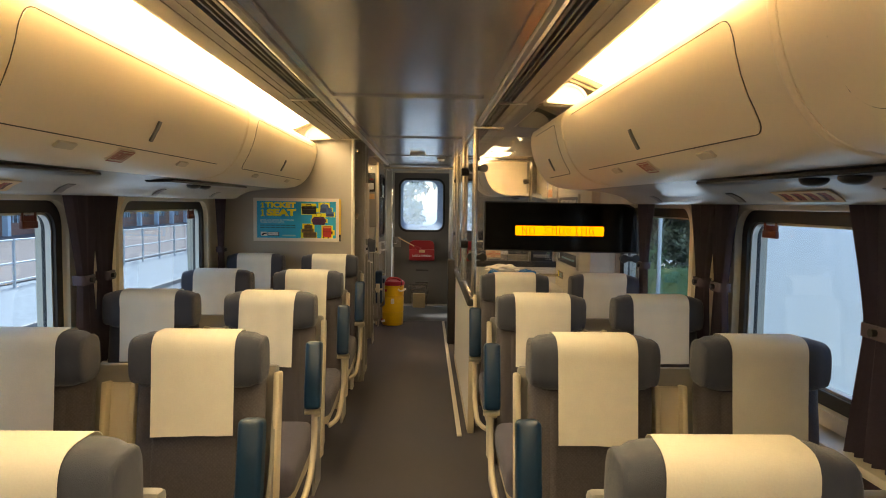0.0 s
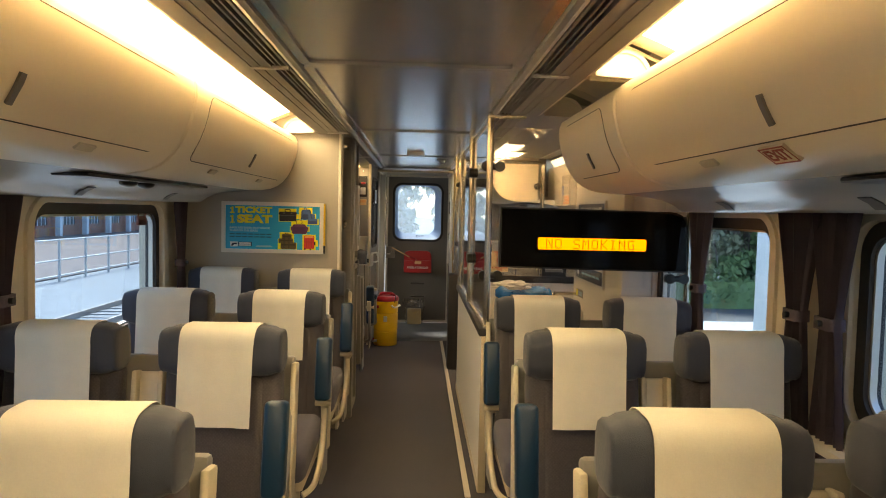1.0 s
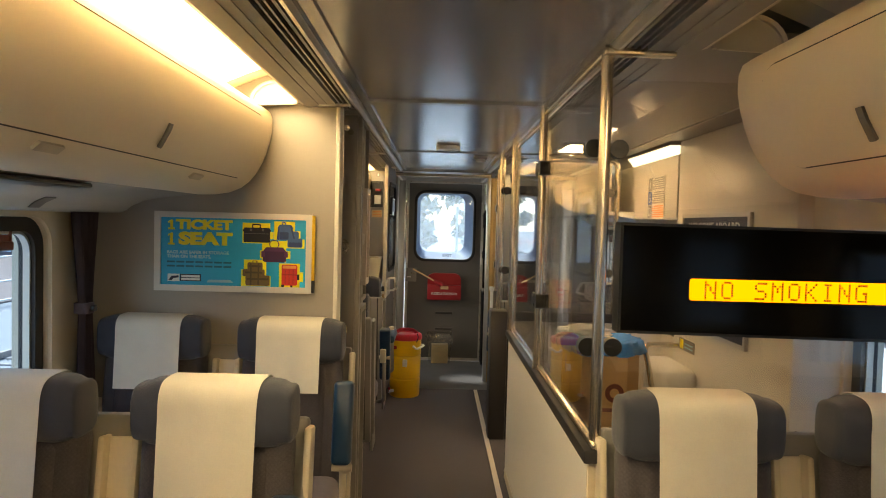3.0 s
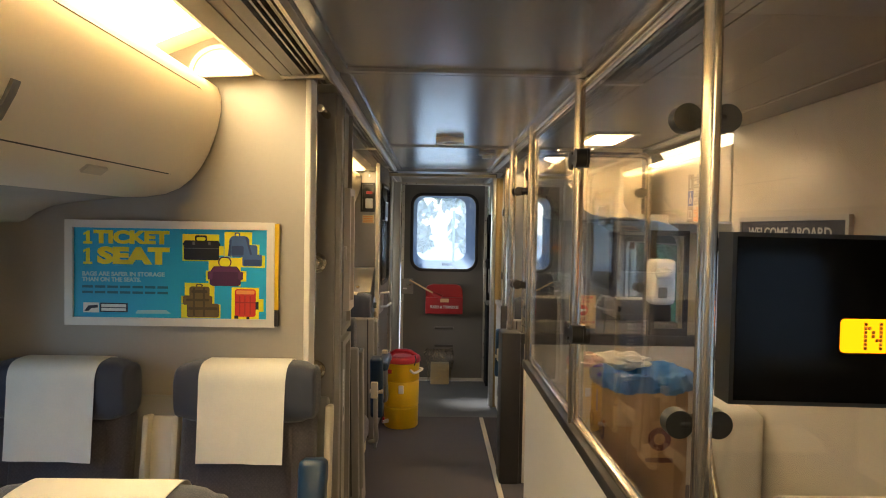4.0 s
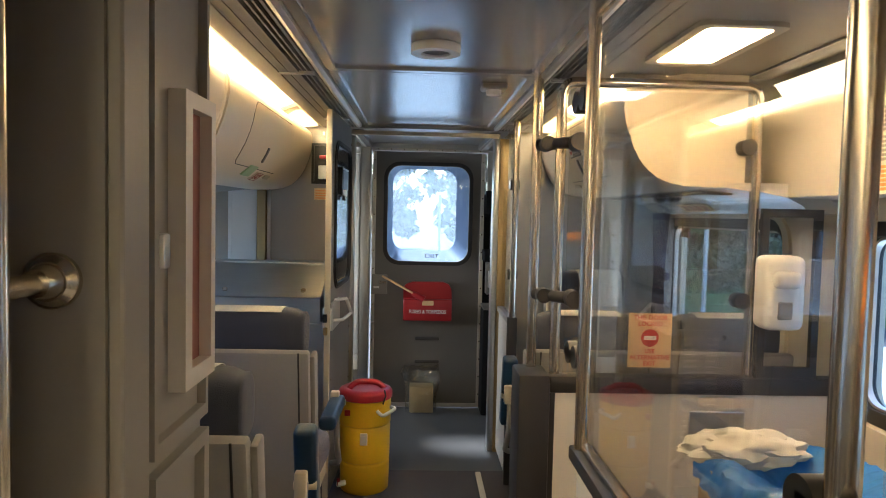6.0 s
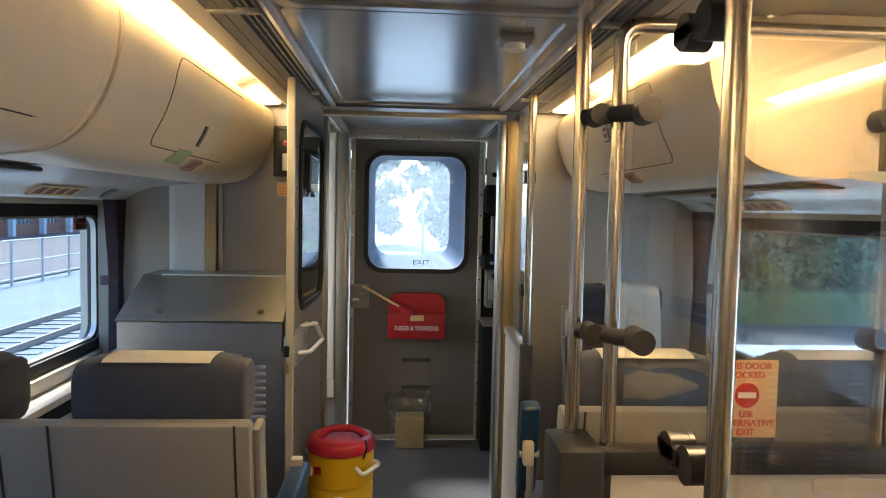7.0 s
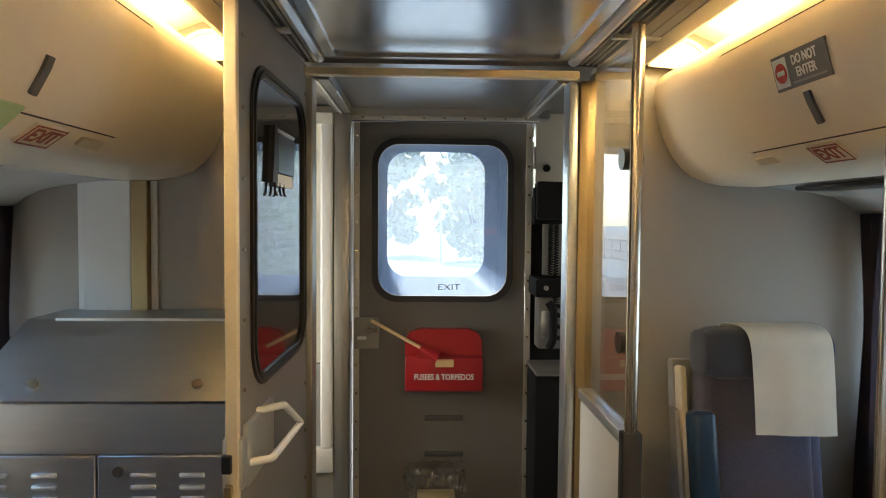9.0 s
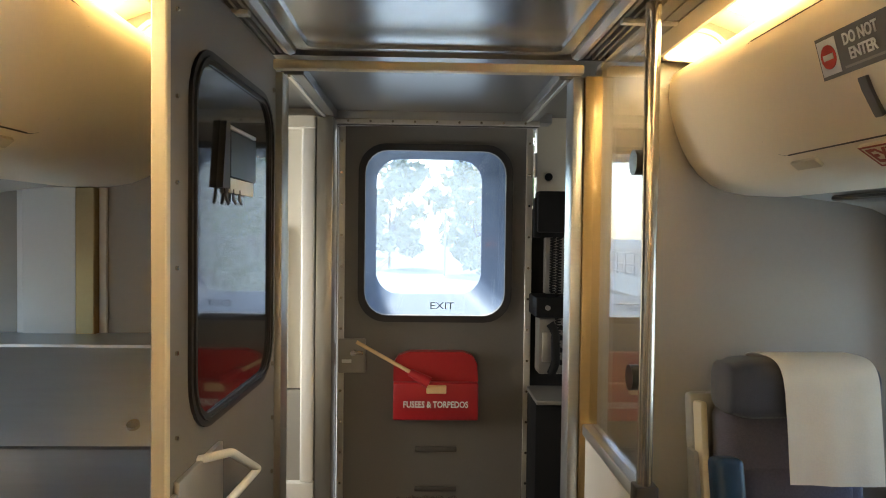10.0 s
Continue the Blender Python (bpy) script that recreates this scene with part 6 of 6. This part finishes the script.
# ---------- curtains ----------
def curtain(s, y, wide, seed, waist=1.08, inset=0.0):
    b = bmesh.new()
    rows = []
    for i in range(19):
        z = 1.447 - i * 0.055
        f = (z - waist)
        tight = 0.32 + 0.55 * min(1, (abs(f) / 0.36) ** 1.2)
        if z < waist:
            tight = 0.32 + 0.30 * min(1, abs(f) / 0.45)
        line = []
        for k in range(49):
            u = -1 + k / 24
            fold = math.sin(u * 19 + seed) * 0.016 + math.sin(u * 31 + 2 * seed) * 0.007
            shift = 0.03 * math.sin(seed) * (1.447 - z)
            line.append(b.verts.new((CX + s * (1.405 - inset + fold * (1 + 20 * inset) * (0.6 + 0.4 * tight)), y + u * wide / 2 * tight + shift, z)))
        rows.append(line)
    for p, q in zip(rows, rows[1:]):
        for k in range(48):
            b.faces.new((p[k], p[k + 1], q[k + 1], q[k]))
    bmesh.ops.solidify(b, geom=b.faces[:], thickness=0.002)
    t = thing("curtain", (CX + s * 1.4, y, 0.45), "dark plum-grey curtain gathered by a tie beside the window", "curtain", "window curtains")
    part("cloth", b, CURTAIN, t)
    part("tie", ring(oval(y - 0.17 * wide, -0.03, y + 0.17 * wide, 0.03, 0.02), oval(y - 0.16 * wide, -0.02, y + 0.16 * wide, 0.02, 0.015), waist - 0.02, waist + 0.02, lambda u, v, w: (CX + s * 1.405 + v, u, w)), CURTAIN, t)
    part("tie_button", rod((CX + s * 1.36, y, waist), (CX + s * 1.40, y, waist), 0.012, 12), BLACK, t)


for s in (-1, 1):
    for k, far in enumerate(FAR_ENDS[:4]):
        if far < 5:
            curtain(s, far + 0.02, 0.32, 1.3 * k + s)
            curtain(s, far + 0.22, 0.30, 2.1 * k + s + 0.7)
curtain(-1, 5.86, 0.20, 2.2)
curtain(1, 4.95, 0.26, 0.4)
curtain(1, 2.80, 0.46, 1.9)
curtain(-1, 9.345, 0.13, 1.1, inset=0.035)
curtain(1, 9.345, 0.13, 3.0, inset=0.035)

# ---------- water cooler keg ----------
kg = thing("drinks_cooler", (-0.322, 8.88, 0), "yellow round drinks cooler with a red lid on the floor", "drinks cooler")
KX, KY = -0.322, 8.88


def spun(profile, n=40):
    b = bmesh.new()
    rows = [[b.verts.new((KX + r * math.cos(a), KY + r * math.sin(a), z)) for a in (2 * math.pi * k / n for k in range(n))] for r, z in profile]
    for p, q in zip(rows, rows[1:]):
        for k in range(n):
            b.faces.new((p[k], p[(k + 1) % n], q[(k + 1) % n], q[k]))
    b.faces.new(rows[0])
    b.faces.new(rows[-1])
    return b


part("body", spun([(0.118, 0.0), (0.124, 0.008), (0.126, 0.14), (0.126, 0.145), (0.122, 0.150), (0.122, 0.156), (0.127, 0.161), (0.129, 0.33), (0.125, 0.335), (0.125, 0.342), (0.130, 0.347), (0.131, 0.470)]), YELLOW, kg, "yellow ribbed barrel")
lid = part("lid", spun([(0.131, 0.470), (0.137, 0.475), (0.137, 0.503), (0.130, 0.515), (0.115, 0.523), (0.09, 0.521), (0.085, 0.512), (0.02, 0.510)]), REDPLASTIC, kg, "red screw lid")
part("lid_grip", tube(bend([(KX - 0.085, KY - 0.02, 0.513), (KX - 0.05, KY, 0.548), (KX + 0.06, KY, 0.548), (KX + 0.10, KY, 0.513)], 0.03), 0.015, 12), REDPLASTIC, lid)
for a in (-40, 140):
    d = Vector((math.cos(radians(a)), math.sin(radians(a)), 0))
    n = Vector((-d.y, d.x, 0))
    c = Vector((KX, KY, 0)) + d * 0.131
    pts = [c + n * -0.05 + Vector((0, 0, 0.43)), c + n * -0.05 + d * 0.035 + Vector((0, 0, 0.41)), c + n * 0.05 + d * 0.035 + Vector((0, 0, 0.43)), c + n * 0.05 + Vector((0, 0, 0.43))]
    part("handle", tube(bend(pts, 0.02), 0.009), WHITEPL, kg, "white side handle")
part("tag", box(KX - 0.015, KY - 0.136, 0.26, KX + 0.022, KY - 0.126, 0.32, 0.003, 1), WHITEPL, kg)
tap = part("tap", rod((KX - 0.09, KY - 0.09, 0.055), (KX - 0.125, KY - 0.115, 0.055), 0.014, 12), WHITEPL, kg, "white tap")
part("tap_lever", rod((KX - 0.12, KY - 0.112, 0.05), (KX - 0.12, KY - 0.112, 0.085), 0.008, 10), RED, tap)
part("logo", box(KX - 0.095, KY - 0.112, 0.40, KX - 0.045, KY - 0.1, 0.43, 0.002, 1), RED, kg)
part("lid_cord", tube([(KX + 0.10, KY - 0.09, 0.53), (KX + 0.108, KY - 0.10, 0.50), (KX + 0.095, KY - 0.105, 0.46)], 0.004, 8), BLACK, kg)

# ---------- ceiling fittings ----------
vt = thing("ceiling_vent", (-0.027, 7.51, 1.92), "round white ceiling ventilator", "ceiling vent")
part("ring", ring(oval(-0.102, 7.435, 0.048, 7.585, 0.075), oval(-0.072, 7.465, 0.018, 7.555, 0.045), 1.897, 1.922, lambda u, v, w: (u, v, w)), WHITEPL, vt)
part("core", rod((-0.027, 7.51, 1.905), (-0.027, 7.51, 1.922), 0.046, 24), DOORGREY, vt)
sd = thing("smoke_detector", (0.215, 8.11, 1.92), "small pale smoke detector on the ceiling", "smoke detector")
part("base", box(0.165, 8.06, 1.903, 0.265, 8.16, 1.924, 0.01, 3), RAILGREY, sd)
part("cap", rod((0.215, 8.11, 1.885), (0.215, 8.11, 1.905), 0.03, 20), WHITEPL, sd)

# ---------- outside ----------
GZ = -2.05
GROUND = material("pale_ballast", (0.145, 0.165, 0.185), 0.9, vary=0.25, scale=0.6, fine=0.45, fine_scale=7, bump=0.8, bump_scale=9, spec=0.2)
PAVE = material("pale_paving", (0.42, 0.44, 0.45), 0.85, vary=0.12, scale=0.4, fine=0.05, fine_scale=12, spec=0.2)
PLAZA = material("reddish_paving", (0.11, 0.095, 0.095), 0.9, vary=0.15, scale=0.5, fine=0.1, fine_scale=6, spec=0.2)
RAILS = material("rusty_rail", (0.22, 0.20, 0.19), 0.5, metal=0.4, vary=0.2, scale=3)
TIES = material("grey_sleepers", (0.15, 0.155, 0.165), 0.9, vary=0.2, scale=3)
GALV = material("galvanised_steel", (0.40, 0.42, 0.43), 0.45, metal=0.3, vary=0.1, scale=3)
BRICK = material("red_brick_wall", (0.24, 0.12, 0.09), 0.9, vary=0.15, scale=1.5, fine=0.15, fine_scale=25)
PALEWALL = material("pale_render", (0.42, 0.50, 0.58), 0.85, vary=0.08, scale=0.6, fine=0.05, fine_scale=20)
DARKWIN = material("dark_window", (0.05, 0.06, 0.07), 0.15, vary=0.1)
LEAF = material("leaf_green", (0.13, 0.20, 0.08), 0.7, vary=0.4, scale=1.2, fine=0.25, fine_scale=9, spec=0.3)
LEAFPALE = material("leaf_dry_green", (0.20, 0.21, 0.13), 0.7, vary=0.4, scale=0.8, fine=0.25, fine_scale=7, spec=0.3)
ROADGREY = material("dull_asphalt", (0.075, 0.078, 0.08), 0.85, vary=0.15, scale=0.7, fine=0.1, fine_scale=20)
BARK = material("grey_bark", (0.10, 0.08, 0.06), 0.9, vary=0.25, scale=5, fine=0.2)
solid("ground", box(-260, -200, GZ - 0.5, 260, 420, GZ), GROUND, "pale ballast and gravel beside the railway", "ground")
solid("pavement", box(2.0, -120, GZ, 60, 23.2, GZ + 0.12), PAVE, "pale concrete platform paving", "pavement")
solid("pavement_plaza", box(-60, -120, GZ, -16.6, 160, GZ + 0.06), PLAZA, "reddish brick paving behind the fence", "pavement")
for k, x in enumerate((-5.2, -9.6)):
    tr = thing("railway_track", (x, 20, GZ), "railway track with rusty rails on grey sleepers", "railway track", kind="structure")
    for d in (-0.72, 0.72):
        part("rail", box(x + d - 0.035, -60, GZ + 0.02, x + d + 0.035, 160, GZ + 0.18, 0.008, 1), RAILS, tr)
    b = None
    verts, faces = [], []
    for q in range(190):
        y = -30 + 0.65 * q
        o = len(verts)
        verts += [(x + u - tr.location.x, y + v - tr.location.y, GZ + w - tr.location.z) for w in (0.0, 0.025) for v in (-0.12, 0.12) for u in (-1.3, 1.3)]
        faces += [tuple(o + i for i in f) for f in ((0, 1, 3, 2), (4, 5, 7, 6), (0, 1, 5, 4), (2, 3, 7, 6), (0, 2, 6, 4), (1, 3, 7, 5))]
    me = bpy.data.meshes.new("sleepers")
    me.from_pydata(verts, [], faces)
    me.materials.append(TIES)
    ob = tagged(new("sleepers", me), kind="stuff")
    ob.parent = tr
fe = thing("fence", (-16, 20, GZ), "pale steel rail fence beyond the tracks", "fence")
for z in (0.25, 0.95, 1.85):
    part("fence_rail", rod((-16, -30, GZ + z), (-16, 110, GZ + z), 0.035, 8), GALV, fe)
post_mesh = None
for q in range(58):
    y = -30 + 2.4 * q
    if post_mesh is None:
        ob = part("post", box(-16.04, y - 0.04, GZ, -15.96, y + 0.04, GZ + 1.9), GALV, fe)
        post_mesh = ob.data
    else:
        ob = new("post", post_mesh)
        ob.parent = fe
        ob.location = (0, y + 30, 0)
bl = thing("station_building", (-38, 30, GZ), "low red brick station building with pale columns and dark windows", "building")
part("wall", box(-46, -30, GZ, -38, 120, GZ + 9), BRICK, bl)
part("roof", box(-47, -31, GZ + 9, -36, 121, GZ + 9.8), PALEWALL, bl)
for q in range(26):
    y = -26 + 5.6 * q
    part("window", box(-38.05, y, GZ + 1.2, -37.95, y + 3.0, GZ + 3.4), DARKWIN, bl)
    part("column", box(-37.6, y + 3.9, GZ, -37.1, y + 4.4, GZ + 9), PALEWALL, bl)
    for w in range(4):
        part("mullion", box(-37.94, y + 0.7 * w + 0.4, GZ + 1.2, -37.88, y + 0.7 * w + 0.48, GZ + 3.4), PALEWALL, bl)
    part("transom", box(-37.94, y, GZ + 2.3, -37.88, y + 3.0, GZ + 2.4), PALEWALL, bl)
pw = thing("station_wall", (2.9, 0, GZ), "tall pale rendered wall close beside the train", "wall")
part("wall", box(2.75, -14, GZ, 3.15, 7.08, GZ + 3.8), PALEWALL, pw)
part("coping", box(2.70, -14, GZ + 3.8, 3.2, 7.12, GZ + 3.9), GALV, pw)


def leaves(name, places, size, mat, parent, seed):
    """Many small leaf cards, bent in the middle, scattered in the clumps given as (x, y, z, rx, ry, rz)."""
    rnd = np.random.RandomState(seed)
    verts, faces = [], []
    base = Vector(root_of(parent).location)
    for x, y, z, rx, ry, rz, n in places:
        d = rnd.normal(size=(n, 3))
        d /= np.linalg.norm(d, axis=1)[:, None]
        d *= (rnd.rand(n, 1) ** 0.35)
        for p in d:
            c = np.array((x + p[0] * rx, y + p[1] * ry, z + p[2] * rz)) - np.array(base)
            u = rnd.normal(size=3)
            u /= np.linalg.norm(u)
            v = np.cross(u, rnd.normal(size=3))
            v /= np.linalg.norm(v)
            s = size * (0.6 + 0.8 * rnd.rand())
            o = len(verts)
            verts += [tuple(c - u * s), tuple(c + v * s * 0.45), tuple(c + u * s), tuple(c - v * s * 0.45)]
            faces.append((o, o + 1, o + 2, o + 3))
    me = bpy.data.meshes.new(name)
    me.from_pydata(verts, [], faces)
    me.materials.append(mat)
    ob = new(name, me)
    ob.parent = parent
    return ob


hg = tagged(thing("hedge", (18, 27.6, GZ), "long clipped green hedge across the end of the paving", "hedge"), kind="stuff")
part("core", box(3.4, 27.1, GZ, 34, 28.0, GZ + 1.05), LEAF, hg)
tagged(leaves("foliage", [(3.6 + 0.6 * q, 27.5, GZ + 0.62, 0.55, 0.62, 0.60, 700) for q in range(50)], 0.055, LEAF, hg, 5), kind="stuff")
solid("road", box(2.0, 23.2, GZ, 60, 27.0, GZ + 0.02), ROADGREY, "dull grey asphalt lane before the hedge", "road")


def tree(x, y, h, r, seed, mat, leaf=0.17, many=300):
    rnd = random.Random(seed)
    t = thing("tree", (x, y, GZ), "leafy tree with an uneven crown behind the hedge", "tree", "trees")
    b = rod((x, y, GZ), (x, y, GZ + h * 0.5), 0.16, 8, None, 0.09)
    clumps = []
    for k in range(16):
        a = rnd.uniform(0, 6.28)
        d = r * rnd.uniform(0.15, 1.0)
        z = GZ + h * rnd.uniform(0.12, 1.0)
        q = Vector((x + d * math.cos(a), y + d * math.sin(a), z))
        b = rod((x, y, GZ + h * rnd.uniform(0.15, 0.45)), tuple(q), 0.05, 5, b, 0.015)
        c = r * rnd.uniform(0.28, 0.5)
        clumps.append((q.x, q.y, q.z, c, c, c * 0.75, many))
    part("trunk", b, BARK, t)
    leaves("crown", clumps, leaf, mat, t, seed)
    return t


rnd = random.Random(4)
for k in range(24):
    tree(4.6 + 1.25 * k + rnd.uniform(-0.5, 0.5), 30.5 + rnd.uniform(-0.8, 2.0), rnd.uniform(5, 8), rnd.uniform(1.7, 2.6), 100 + k, LEAF if k % 3 == 0 else LEAFPALE)
for k in range(14):
    tree(5.5 + 2.4 * k + rnd.uniform(-1, 1), 36 + rnd.uniform(-1.5, 3.0), rnd.uniform(8, 11), rnd.uniform(2.6, 3.6), 200 + k, LEAFPALE)
for x, y, h in ((-3.2, 70, 10), (4.5, 62, 9), (-9, 95, 12), (7.5, 80, 11)):
    tree(x, y, h, 3.4, int(300 + x * 3 + y), LEAFPALE, 0.55, 90)
lp = thing("lamp_post", (8.9, 26.2, GZ), "slim pale grey lamp post on the paving", "lamp post")
part("pole", rod((8.9, 26.2, GZ), (8.9, 26.2, GZ + 6), 0.08, 10, None, 0.06), GALV, lp)
part("head", box(8.5, 26.1, GZ + 5.95, 9.2, 26.3, GZ + 6.1, 0.04), GALV, lp)
tw = thing("signal_post", (1.6, 60, GZ), "distant railway signal post", "signal")
part("pole", rod((1.6, 60, GZ), (1.6, 60, GZ + 5), 0.1, 8), GALV, tw)
part("head", box(1.45, 59.8, GZ + 4.0, 1.75, 60.2, GZ + 5, 0.08), GALV, tw)
tb = thing("apartment_building", (14, 150, GZ), "distant pale apartment building with dark windows", "building")
part("wall", box(6, 150, GZ, 22, 165, GZ + 26), PALEWALL, tb)
for i in range(5):
    for j in range(6):
        part("window", box(7.2 + 3 * i, 149.9, GZ + 2 + 4 * j, 9.0 + 3 * i, 150.05, GZ + 4.4 + 4 * j), DARKWIN, tb)
